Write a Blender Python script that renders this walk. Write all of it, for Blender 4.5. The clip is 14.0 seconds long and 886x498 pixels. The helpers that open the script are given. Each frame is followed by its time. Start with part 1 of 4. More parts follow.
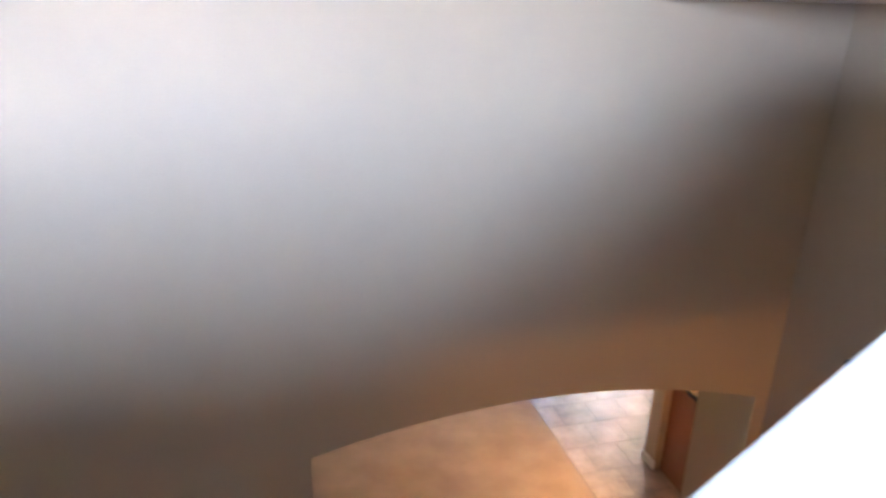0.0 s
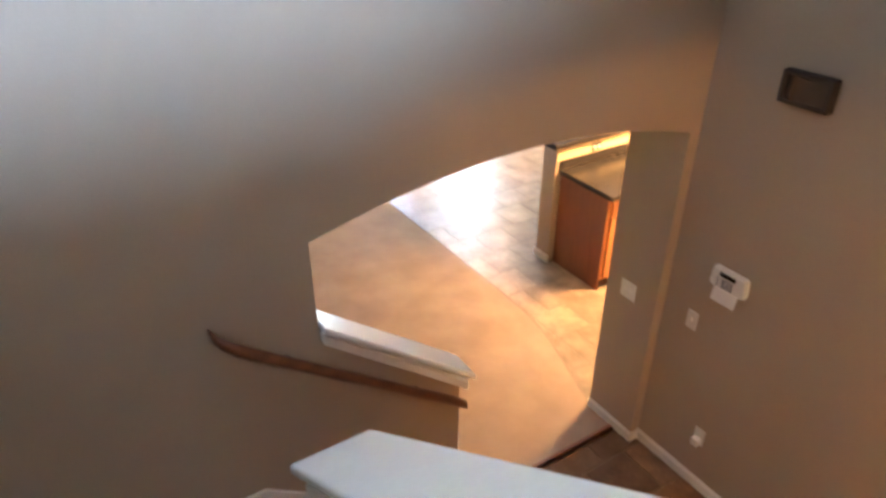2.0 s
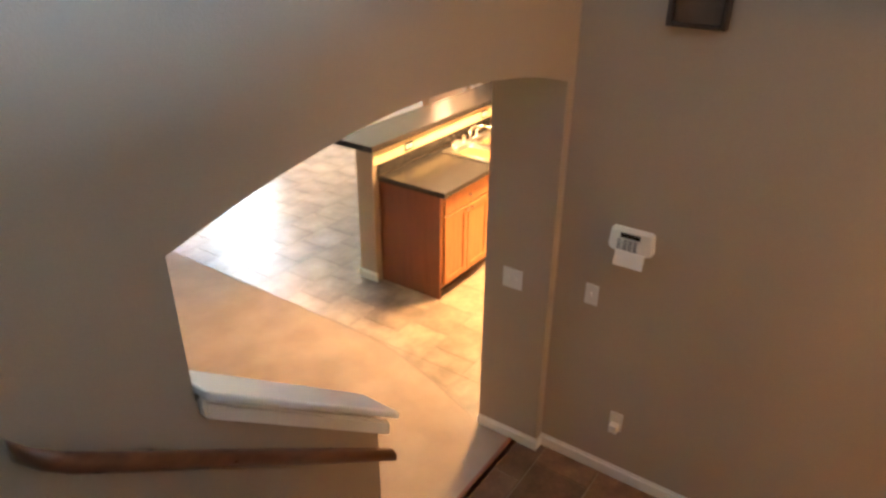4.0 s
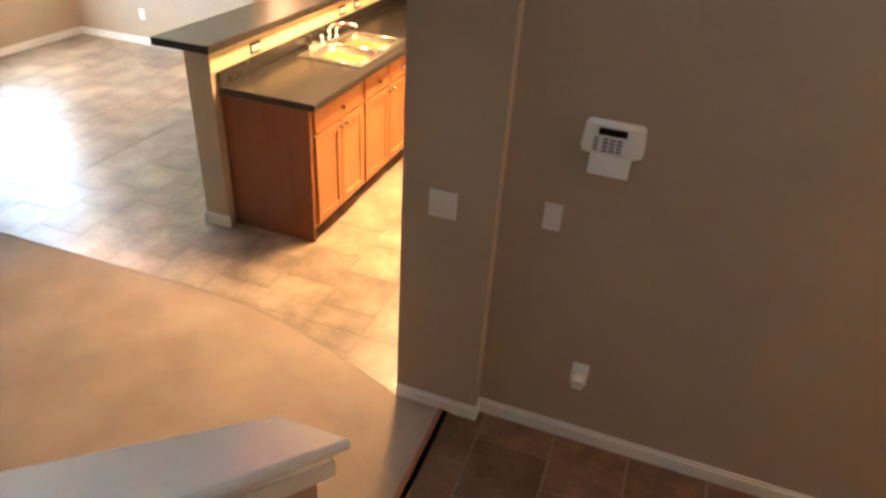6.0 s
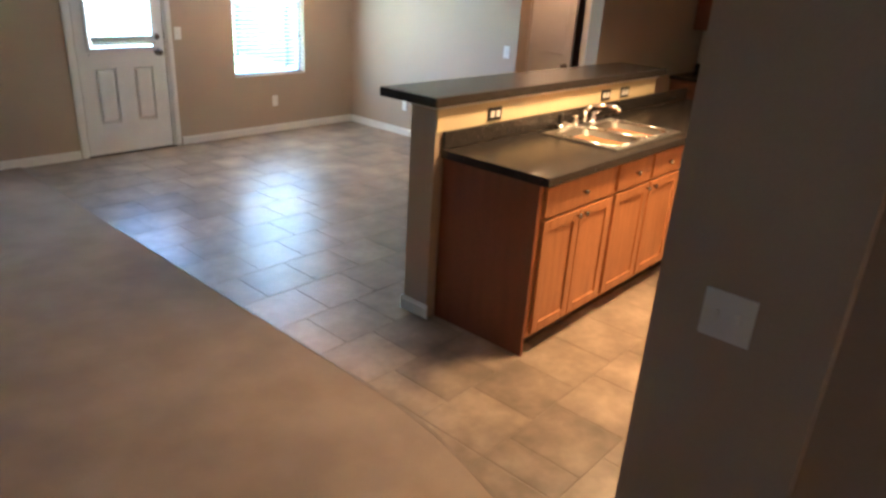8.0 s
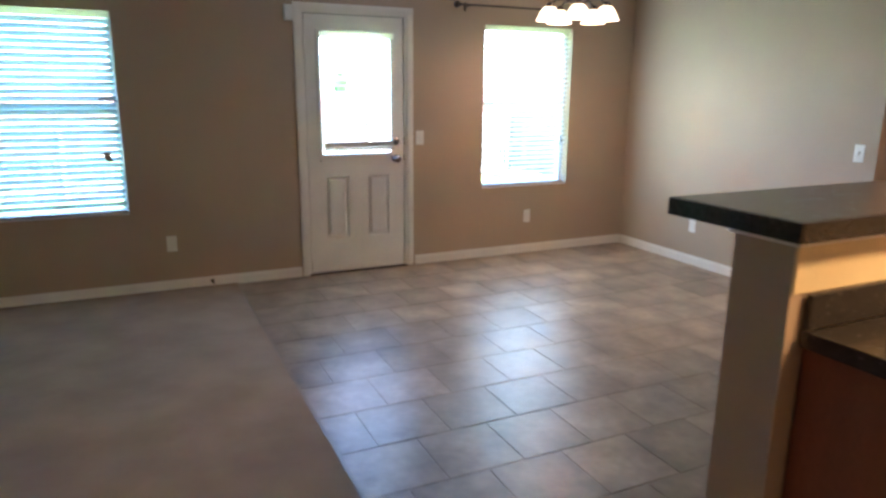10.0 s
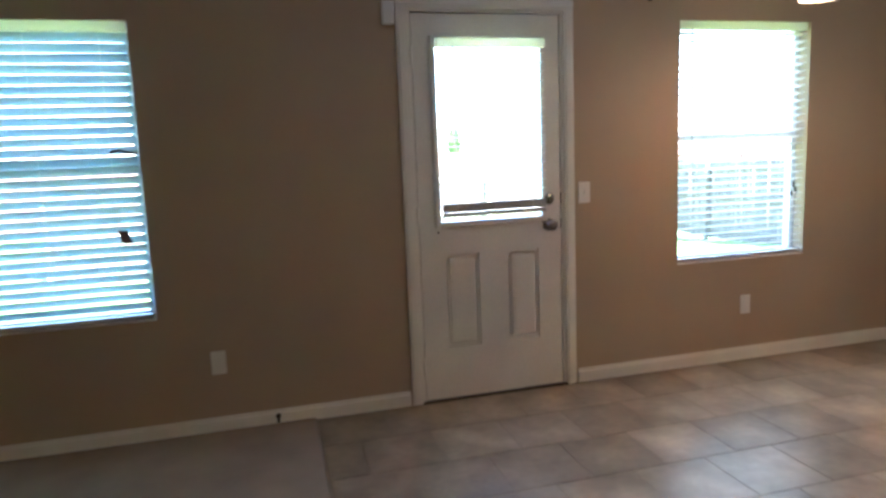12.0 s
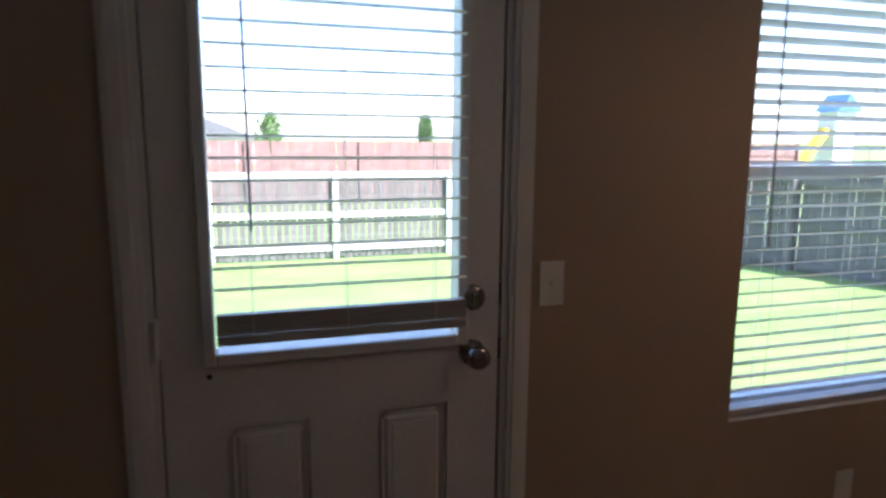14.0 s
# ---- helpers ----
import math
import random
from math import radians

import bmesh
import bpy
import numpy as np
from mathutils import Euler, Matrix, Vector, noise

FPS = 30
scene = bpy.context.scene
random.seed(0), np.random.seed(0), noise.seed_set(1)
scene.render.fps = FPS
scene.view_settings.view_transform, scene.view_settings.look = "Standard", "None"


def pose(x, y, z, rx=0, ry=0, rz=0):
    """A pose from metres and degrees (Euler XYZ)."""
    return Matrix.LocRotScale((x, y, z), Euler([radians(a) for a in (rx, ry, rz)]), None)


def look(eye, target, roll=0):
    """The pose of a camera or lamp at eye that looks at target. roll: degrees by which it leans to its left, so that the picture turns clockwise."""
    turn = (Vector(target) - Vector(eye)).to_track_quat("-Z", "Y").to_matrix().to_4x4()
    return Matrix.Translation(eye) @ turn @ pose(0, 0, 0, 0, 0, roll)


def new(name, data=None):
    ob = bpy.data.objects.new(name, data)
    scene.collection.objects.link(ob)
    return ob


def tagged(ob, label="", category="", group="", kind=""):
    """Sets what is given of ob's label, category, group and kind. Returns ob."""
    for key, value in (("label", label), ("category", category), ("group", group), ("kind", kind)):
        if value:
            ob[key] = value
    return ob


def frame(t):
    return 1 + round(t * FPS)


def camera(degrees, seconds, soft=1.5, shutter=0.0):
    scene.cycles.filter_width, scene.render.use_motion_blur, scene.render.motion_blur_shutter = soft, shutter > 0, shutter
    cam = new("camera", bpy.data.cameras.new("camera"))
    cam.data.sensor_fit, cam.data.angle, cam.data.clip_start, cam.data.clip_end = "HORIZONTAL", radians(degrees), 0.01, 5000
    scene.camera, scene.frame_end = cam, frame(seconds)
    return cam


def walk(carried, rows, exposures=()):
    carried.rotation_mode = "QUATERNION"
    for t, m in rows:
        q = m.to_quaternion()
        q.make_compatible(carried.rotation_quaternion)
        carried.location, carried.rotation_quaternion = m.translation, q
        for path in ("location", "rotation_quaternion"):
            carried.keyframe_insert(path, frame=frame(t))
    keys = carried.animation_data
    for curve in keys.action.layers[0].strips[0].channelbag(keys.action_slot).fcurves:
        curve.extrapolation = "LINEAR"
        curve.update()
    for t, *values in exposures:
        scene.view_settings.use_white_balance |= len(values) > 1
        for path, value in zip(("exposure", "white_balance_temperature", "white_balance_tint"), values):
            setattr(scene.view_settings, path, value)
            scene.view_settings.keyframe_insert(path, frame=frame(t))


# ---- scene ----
cam = camera(67.0, 14.0, soft=2.8, shutter=0.35)
# seconds, eye, point looked at, lean
PATH = [
    (0, (-3.046, -8.510, 3.882), (-2.567, -6.698, 3.184), 1.43),
    (0.5, (-3.118, -8.542, 3.827), (-2.415, -6.811, 3.114), 1.75),
    (1.0, (-3.322, -8.469, 3.621), (-2.736, -6.774, 2.735), 0.57),
    (1.5, (-3.516, -8.411, 3.530), (-2.859, -6.741, 2.649), -1.59),
    (2.0, (-3.680, -8.294, 3.398), (-2.760, -6.845, 2.371), 0.09),
    (2.5, (-3.720, -8.106, 3.347), (-2.701, -6.830, 2.192), 1.38),
    (3.0, (-3.768, -7.964, 3.191), (-2.430, -6.857, 2.197), 2.36),
    (3.5, (-3.734, -7.726, 3.020), (-2.360, -6.644, 2.050), 1.15),
    (4.0, (-3.699, -7.514, 2.865), (-2.233, -6.504, 1.952), 0.48),
    (4.2, (-3.711, -7.385, 2.755), (-2.179, -6.467, 1.854), 2.16),
    (5.2, (-3.445, -7.020, 2.500), (-1.846, -6.354, 1.498), 3.20),
    (6.3, (-3.019, -6.727, 2.265), (-1.409, -6.219, 1.193), 3.97),
    (6.5, (-2.978, -6.704, 2.210), (-1.357, -6.125, 1.193), 3.38),
    (7.0, (-2.917, -6.594, 2.083), (-1.455, -5.562, 1.190), 4.00),
    (7.2, (-2.762, -6.557, 2.010), (-1.392, -5.324, 1.234), 3.30),
    (7.9, (-2.420, -6.480, 1.800), (-1.030, -5.280, 1.040), 3.60),
    (8.6, (-1.960, -6.200, 1.590), (-0.650, -4.850, 0.960), 3.50),
    (9.3, (-1.659, -5.933, 1.492), (-0.558, -4.351, 0.957), 2.97),
    (9.5, (-1.520, -5.745, 1.500), (-0.540, -4.074, 1.001), 2.67),
    (10.0, (-1.277, -5.233, 1.497), (-0.451, -3.472, 1.030), 0.45),
    (10.5, (-1.319, -4.889, 1.505), (-0.430, -3.157, 1.046), 1.18),
    (11.0, (-1.064, -4.337, 1.337), (-0.493, -2.450, 0.997), 1.11),
    (11.5, (-1.020, -3.920, 1.304), (-0.533, -2.009, 0.974), 1.50),
    (12.0, (-0.804, -3.382, 1.347), (-0.279, -1.473, 1.059), -2.27),
    (12.5, (-0.513, -2.971, 1.387), (0.098, -1.082, 1.140), 0.30),
    (13.0, (-0.313, -2.420, 1.450), (0.418, -0.573, 1.212), -1.17),
    (13.5, (-0.051, -2.008, 1.448), (0.577, -0.127, 1.193), -1.15),
    (14.0, (0.164, -1.534, 1.466), (0.767, 0.344, 1.134), 0.47),
]
EXPOSURES = [
    (0.0, 6.35, 6400, 29), (2.0, 6.75, 6250, 24), (4.2, 6.65, 6000, 16), (6.3, 6.2, 5600, 14), (7.2, 5.7, 5250, 14),
    (9.3, 4.65, 4950, 13), (10.0, 4.9, 5350, 18), (10.5, 5.05, 5600, 19), (11.0, 4.3, 5600, 17), (12.0, 4.45, 5500, 19), (12.5, 3.5, 4950, 17), (13.0, 3.1, 4900, 17), (13.5, 2.5, 5500, 26), (14.0, 2.25, 5600, 29),
]
walk(cam, [(t, look(eye, target, roll)) for t, eye, target, roll in PATH], EXPOSURES)

# ---- world and lights ----
FAR_Y = -10.2                    # front wall
SUN_ELEV, SUN_AZ = 52.0, 150.0   # degrees; azimuth the light travels from, clockwise from +y
world = bpy.data.worlds.new("sky")
scene.world = world
world.use_nodes = True
wn = world.node_tree.nodes
sky = wn.new("ShaderNodeTexSky")
sky.sky_type, sky.sun_disc = "NISHITA", False
sky.sun_elevation, sky.sun_rotation = radians(SUN_ELEV), radians(SUN_AZ)
wn["Background"].inputs[1].default_value = 0.15
world.node_tree.links.new(sky.outputs[0], wn["Background"].inputs[0])


def lamp(name, kind, energy, color, m, size=0.3, size_y=None, spread=None):
    d = bpy.data.lights.new(name, kind)
    d.energy, d.color = energy, color
    if kind == "AREA":
        d.size = size
        if size_y:
            d.shape, d.size_y = "RECTANGLE", size_y
    elif kind == "SUN":
        d.angle = radians(size)
    else:
        d.shadow_soft_size = size
    if spread:
        d.spread = radians(spread)
    ob = new(name, d)
    ob.matrix_world = m
    return ob


sun_from = Vector((math.sin(radians(SUN_AZ)) * math.cos(radians(SUN_ELEV)), math.cos(radians(SUN_AZ)) * math.cos(radians(SUN_ELEV)), math.sin(radians(SUN_ELEV))))
lamp("sun", "SUN", 5.0, (1, 0.95, 0.88), look(sun_from * 30, (0, 0, 0)), 0.5)
WARM = (1.0, 0.58, 0.22)
lamp("kitchen_lamp", "AREA", 2.9, WARM, look((1.05, -5.30, 2.40), (1.05, -5.30, 0)), 0.9, 0.35, spread=140)
lamp("hall_lamp", "POINT", 0.62, (1.0, 0.55, 0.25), pose(3.45, -2.55, 2.25), 0.08)
CX, CY = 1.82, -0.93              # chandelier
for i in range(5):               # one bulb in each shade
    a = 2 * math.pi * i / 5 + 0.35
    lamp("chandelier_lamp", "POINT", 0.135, (1.0, 0.76, 0.56), pose(CX + 0.215 * math.cos(a), CY + 0.215 * math.sin(a), 2.012), 0.03)
lamp("stair_window_light", "AREA", 3.7, (0.42, 0.68, 1.0), look((-3.80, FAR_Y + 0.02, 4.02), (-3.80, -7.0, 3.95)), 1.0, 0.46)
lamp("entry_lamp", "POINT", 0.95, (1.0, 0.54, 0.17), pose(-1.60, -9.60, 2.25), 0.06)
# sky light through the blinds, one lamp in each window's opening
for x, w, z, h, power, tone in ((2.005, 0.86, 1.33, 1.34, 0.82, (0.74, 0.90, 0.93)), (-1.736, 0.82, 1.29, 1.34, 0.06, (0.72, 0.86, 1.0)), (-2.752, 0.82, 1.29, 1.34, 0.06, (0.72, 0.86, 1.0)), (0.41, 0.56, 1.46, 0.85, 0.48, (0.60, 0.76, 1.0))):
    lamp("window_light", "AREA", power, tone, look((x, -0.062, z), (x, -3.0, z)), w, h)

# ---- materials ----


def material(name, base=(0.5, 0.5, 0.5), rough=0.6, metal=0.0, vary=0.12, scale=6.0, bump=0.0, bump_scale=200.0, per_object=0.0, spec=0.5, coat=0.0, stretch=(1, 1, 1), second=None, detail=4.0, span=0.17):
    """A surface with two scales of colour variation, fine relief and uneven gloss, in world metres."""
    m = bpy.data.materials.new(name)
    m.use_nodes = True
    n, l = m.node_tree.nodes, m.node_tree.links
    b = n["Principled BSDF"]
    b.inputs["Metallic"].default_value = metal
    b.inputs["Specular IOR Level"].default_value = spec
    b.inputs["Coat Weight"].default_value = coat
    geo = n.new("ShaderNodeNewGeometry")
    mp = n.new("ShaderNodeMapping")
    mp.inputs["Scale"].default_value = stretch
    l.new(geo.outputs["Position"], mp.inputs["Vector"])
    big = n.new("ShaderNodeTexNoise")
    big.inputs["Scale"].default_value, big.inputs["Detail"].default_value = scale, detail
    l.new(mp.outputs[0], big.inputs["Vector"])
    fine = n.new("ShaderNodeTexNoise")
    fine.inputs["Scale"].default_value, fine.inputs["Detail"].default_value = bump_scale, 2.0
    l.new(mp.outputs[0], fine.inputs["Vector"])
    mix = n.new("ShaderNodeMix")
    mix.data_type = "RGBA"
    lo = second or tuple(c * (1 - vary) for c in base)
    hi = base if second else tuple(min(1, c * (1 + vary)) for c in base)
    mix.inputs[6].default_value, mix.inputs[7].default_value = (*lo, 1), (*hi, 1)
    ramp = n.new("ShaderNodeMapRange")
    ramp.inputs[1].default_value, ramp.inputs[2].default_value = 0.5 - span, 0.5 + span
    l.new(big.outputs[0], ramp.inputs[0])
    l.new(ramp.outputs[0], mix.inputs[0])
    colour = mix.outputs[2]
    speck = n.new("ShaderNodeMapRange")
    speck.inputs[1].default_value, speck.inputs[2].default_value = 0.3, 0.7
    speck.inputs[3].default_value, speck.inputs[4].default_value = 1 - vary * 0.6, 1 + vary * 0.6
    l.new(fine.outputs[0], speck.inputs[0])
    last = speck.outputs[0]
    if per_object:
        info = n.new("ShaderNodeObjectInfo")
        r = n.new("ShaderNodeMapRange")
        r.inputs[3].default_value, r.inputs[4].default_value = 1 - per_object, 1 + per_object
        l.new(info.outputs["Random"], r.inputs[0])
        mul = n.new("ShaderNodeMath")
        mul.operation = "MULTIPLY"
        l.new(last, mul.inputs[0])
        l.new(r.outputs[0], mul.inputs[1])
        last = mul.outputs[0]
    sc = n.new("ShaderNodeVectorMath")
    sc.operation = "SCALE"
    l.new(colour, sc.inputs[0])
    l.new(last, sc.inputs["Scale"])
    l.new(sc.outputs[0], b.inputs["Base Color"])
    rr = n.new("ShaderNodeMapRange")
    rr.inputs[3].default_value, rr.inputs[4].default_value = max(0.02, rough - 0.07), min(1, rough + 0.07)
    l.new(big.outputs[0], rr.inputs[0])
    l.new(rr.outputs[0], b.inputs["Roughness"])
    if bump:
        bp = n.new("ShaderNodeBump")
        bp.inputs["Strength"].default_value, bp.inputs["Distance"].default_value = bump, 0.003
        l.new(fine.outputs[0], bp.inputs["Height"])
        l.new(bp.outputs[0], b.inputs["Normal"])
    return m


def glowing(name, color, strength):
    m = bpy.data.materials.new(name)
    m.use_nodes = True
    b = m.node_tree.nodes["Principled BSDF"]
    b.inputs["Base Color"].default_value = (*color, 1)
    b.inputs["Emission Color"].default_value = (*color, 1)
    b.inputs["Emission Strength"].default_value = strength
    b.inputs["Roughness"].default_value = 0.35
    return m


def clear_glass(name):
    m = bpy.data.materials.new(name)
    m.use_nodes = True
    n, l = m.node_tree.nodes, m.node_tree.links
    n.remove(n["Principled BSDF"])
    g, t, x = n.new("ShaderNodeBsdfGlossy"), n.new("ShaderNodeBsdfTransparent"), n.new("ShaderNodeMixShader")
    g.inputs["Roughness"].default_value = 0.02
    t.inputs["Color"].default_value = (0.93, 0.96, 0.95, 1)
    x.inputs[0].default_value = 0.06
    l.new(t.outputs[0], x.inputs[1])
    l.new(g.outputs[0], x.inputs[2])
    l.new(x.outputs[0], n["Material Output"].inputs[0])
    return m


PAINT = material("tan_wall_paint", (0.41, 0.318, 0.228), 0.62, vary=0.04, scale=1.3, bump=0.28, bump_scale=170, spec=0.35)
CEIL = material("white_ceiling_paint", (0.74, 0.71, 0.66), 0.85, vary=0.04, scale=1.5, bump=0.5, bump_scale=90)
TRIM = material("white_trim_paint", (0.74, 0.71, 0.66), 0.38, vary=0.05, scale=4, bump=0.08, bump_scale=120)
CAPW = material("white_gloss_cap_paint", (0.76, 0.77, 0.76), 0.22, vary=0.03, scale=3, bump=0.05, bump_scale=60)
DOORW = material("white_door_paint", (0.72, 0.69, 0.65), 0.42, vary=0.06, scale=3, bump=0.1, bump_scale=80)
CARPET = material("beige_carpet_pile", (0.31, 0.232, 0.175), 0.95, vary=0.12, scale=3.2, bump=1.0, bump_scale=260, spec=0.1)
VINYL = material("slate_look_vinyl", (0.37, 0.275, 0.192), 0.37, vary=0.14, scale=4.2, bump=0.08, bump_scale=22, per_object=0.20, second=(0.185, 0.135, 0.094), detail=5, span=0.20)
# tile colour turns darker towards each tile's edges, uneven by noise
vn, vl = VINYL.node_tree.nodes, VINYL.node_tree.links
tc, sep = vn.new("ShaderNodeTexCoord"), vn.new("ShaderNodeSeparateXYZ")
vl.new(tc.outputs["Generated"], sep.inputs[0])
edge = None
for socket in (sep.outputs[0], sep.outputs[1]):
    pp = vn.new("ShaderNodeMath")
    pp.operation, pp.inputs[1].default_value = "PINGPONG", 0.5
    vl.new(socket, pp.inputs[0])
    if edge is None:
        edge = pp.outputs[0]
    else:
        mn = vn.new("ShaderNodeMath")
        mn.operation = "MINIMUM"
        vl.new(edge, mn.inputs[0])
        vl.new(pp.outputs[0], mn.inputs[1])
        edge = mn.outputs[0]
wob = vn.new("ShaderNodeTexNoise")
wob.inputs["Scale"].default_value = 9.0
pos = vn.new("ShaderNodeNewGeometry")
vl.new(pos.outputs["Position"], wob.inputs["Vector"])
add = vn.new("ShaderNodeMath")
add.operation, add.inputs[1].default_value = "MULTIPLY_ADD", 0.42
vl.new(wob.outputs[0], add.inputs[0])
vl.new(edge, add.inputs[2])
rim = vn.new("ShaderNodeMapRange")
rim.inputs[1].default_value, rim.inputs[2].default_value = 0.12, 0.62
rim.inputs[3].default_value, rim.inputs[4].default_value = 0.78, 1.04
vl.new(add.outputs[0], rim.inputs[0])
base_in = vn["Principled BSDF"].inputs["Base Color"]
edge_toned = vn.new("ShaderNodeVectorMath")
edge_toned.operation = "SCALE"
vl.new(base_in.links[0].from_socket, edge_toned.inputs[0])
vl.new(rim.outputs[0], edge_toned.inputs["Scale"])
vl.new(edge_toned.outputs[0], base_in)
JOINT = material("vinyl_joint", (0.215, 0.16, 0.112), 0.42, vary=0.15)
ENTRY = material("brown_entry_tile", (0.20, 0.115, 0.065), 0.33, vary=0.25, scale=7, bump=0.12, bump_scale=45, per_object=0.22, second=(0.11, 0.06, 0.035))
GROUT = material("pale_grout", (0.25, 0.19, 0.13), 0.8, vary=0.15)
HONEY = material("honey_maple_wood", (0.46, 0.20, 0.065), 0.34, vary=0.2, scale=3.5, bump=0.08, bump_scale=60, stretch=(6, 6, 0.8), second=(0.36, 0.14, 0.04), per_object=0.06)
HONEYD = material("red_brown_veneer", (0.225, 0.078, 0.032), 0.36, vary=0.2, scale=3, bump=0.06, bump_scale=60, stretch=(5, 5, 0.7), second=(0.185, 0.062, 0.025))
RAILW = material("stained_oak_rail", (0.20, 0.075, 0.03), 0.3, vary=0.2, scale=4, bump=0.06, stretch=(1, 6, 6), second=(0.12, 0.04, 0.018))
DARKW = material("dark_stained_toe_kick", (0.035, 0.02, 0.014), 0.5, vary=0.2)
BLACKTOP = material("black_speckled_laminate", (0.030, 0.026, 0.023), 0.25, vary=0.22, scale=60, bump=0.06, bump_scale=420)
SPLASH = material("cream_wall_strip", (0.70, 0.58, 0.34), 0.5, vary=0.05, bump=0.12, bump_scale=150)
STEEL = material("brushed_steel", (0.62, 0.60, 0.57), 0.28, metal=1.0, vary=0.08, scale=8, stretch=(1, 12, 1))
BOWL = material("dull_steel_bowl", (0.30, 0.28, 0.25), 0.5, metal=1.0, vary=0.12, scale=10)
CHROME = material("chrome", (0.8, 0.8, 0.8), 0.08, metal=1.0, vary=0.02)
NICKEL = material("dark_nickel", (0.32, 0.29, 0.27), 0.2, metal=1.0, vary=0.06)
BRONZE = material("dark_bronze", (0.045, 0.032, 0.025), 0.35, metal=0.6, vary=0.15)
SMOKED = material("smoked_metal", (0.20, 0.15, 0.12), 0.22, metal=0.7, vary=0.2, scale=9)
BLACKP = material("black_plastic", (0.015, 0.015, 0.016), 0.3, vary=0.1)
PLASTIC = material("white_plastic", (0.74, 0.72, 0.68), 0.4, vary=0.03)
GREYP = material("grey_button_plastic", (0.22, 0.22, 0.22), 0.5, vary=0.05)
LCD = material("dark_display", (0.012, 0.014, 0.013), 0.12, vary=0.05)
WAND = material("grey_wand_plastic", (0.30, 0.29, 0.27), 0.3, vary=0.05)
SLAT = material("white_blind_slat", (0.91, 0.89, 0.84), 0.45, vary=0.03)
# same slats in the living room windows, sky light's blue put into the colour
SLATC = material("sky_tinted_blind_slat", (0.67, 0.72, 0.71), 0.45, vary=0.04)
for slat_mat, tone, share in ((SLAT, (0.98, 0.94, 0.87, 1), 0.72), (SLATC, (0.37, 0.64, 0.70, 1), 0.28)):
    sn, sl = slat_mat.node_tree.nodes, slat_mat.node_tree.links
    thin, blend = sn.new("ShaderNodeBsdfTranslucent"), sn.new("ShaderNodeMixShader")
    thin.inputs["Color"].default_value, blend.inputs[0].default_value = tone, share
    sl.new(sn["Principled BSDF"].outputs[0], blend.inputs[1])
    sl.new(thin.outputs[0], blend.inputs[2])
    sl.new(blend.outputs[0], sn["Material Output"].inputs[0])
# shade on packed slats and bottom rails put into a grey colour
RAILP = material("shaded_blind_grey", (0.42, 0.40, 0.37), 0.5, vary=0.05)
VINYLW = material("white_window_vinyl", (0.72, 0.73, 0.73), 0.4, vary=0.03)
GLASS = clear_glass("window_glass")
SHADE = glowing("lit_alabaster_glass", (1.0, 0.66, 0.32), 0.15)
PAPER = material("brown_tag_paper", (0.16, 0.08, 0.05), 0.7, vary=0.1)
GRASS = material("lawn_grass", (0.13, 0.24, 0.045), 0.9, vary=0.3, scale=1.4, bump=1.0, bump_scale=120, second=(0.17, 0.24, 0.06))
# one fence wood in two tones: sun put into rails, shade into boards
RAILF = material("sunlit_fence_rail", (0.52, 0.50, 0.45), 0.8, vary=0.15, scale=5)
FENCE = material("shaded_weathered_board", (0.135, 0.122, 0.105), 0.85, vary=0.2, scale=5, bump=0.4, bump_scale=40, per_object=0.15, stretch=(6, 6, 1))
REDF = material("red_brown_fence_board", (0.22, 0.125, 0.105), 0.85, vary=0.2, scale=4, bump=0.3, bump_scale=30, per_object=0.1)
SIDING = material("pale_siding", (0.62, 0.60, 0.56), 0.8, vary=0.06)
SHINGLE = material("grey_shingle", (0.13, 0.125, 0.125), 0.9, vary=0.2, bump=0.5, bump_scale=20)
BRICKM = material("warm_brick", (0.30, 0.14, 0.09), 0.85, vary=0.2, bump=0.4, bump_scale=20)
LEAF = material("tree_leaf", (0.07, 0.14, 0.03), 0.7, vary=0.35, scale=3, per_object=0.1)
BARK = material("tree_bark", (0.10, 0.075, 0.05), 0.9, vary=0.25, bump=0.6, bump_scale=30)
BLUEP = material("blue_painted_metal", (0.08, 0.16, 0.45), 0.4)
YELP = material("yellow_painted_plastic", (0.75, 0.48, 0.05), 0.5)

# ---- building helpers ----


def where(ob):
    p = Vector((0, 0, 0))
    while ob is not None:
        p, ob = p + ob.location, ob.parent
    return p


def finish(name, bm, mat, smooth=False):
    bmesh.ops.recalc_face_normals(bm, faces=bm.faces)
    me = bpy.data.meshes.new(name)
    bm.to_mesh(me)
    bm.free()
    me.materials.append(mat)
    if smooth:
        for p in me.polygons:
            p.use_smooth = True
    return me


def part(name, bm, mat, parent=None, label="", smooth=False):
    """One mesh object, given in world metres, under a thing or a part."""
    if parent is not None:
        bmesh.ops.translate(bm, verts=bm.verts, vec=-where(parent))
    ob = new(name, finish(name, bm, mat, smooth))
    if parent is not None:
        ob.parent = parent
    if label:
        ob["label"] = label
    return ob


def thing(name, x, y, z, label, category, group="", kind=""):
    ob = new(name)
    ob.location = (x, y, z)
    ob.empty_display_size = 0.1
    return tagged(ob, label, category, group, kind)


def structure(name, bm, mat, label, category, smooth=False):
    return tagged(part(name, bm, mat, smooth=smooth), label, category, kind="structure")


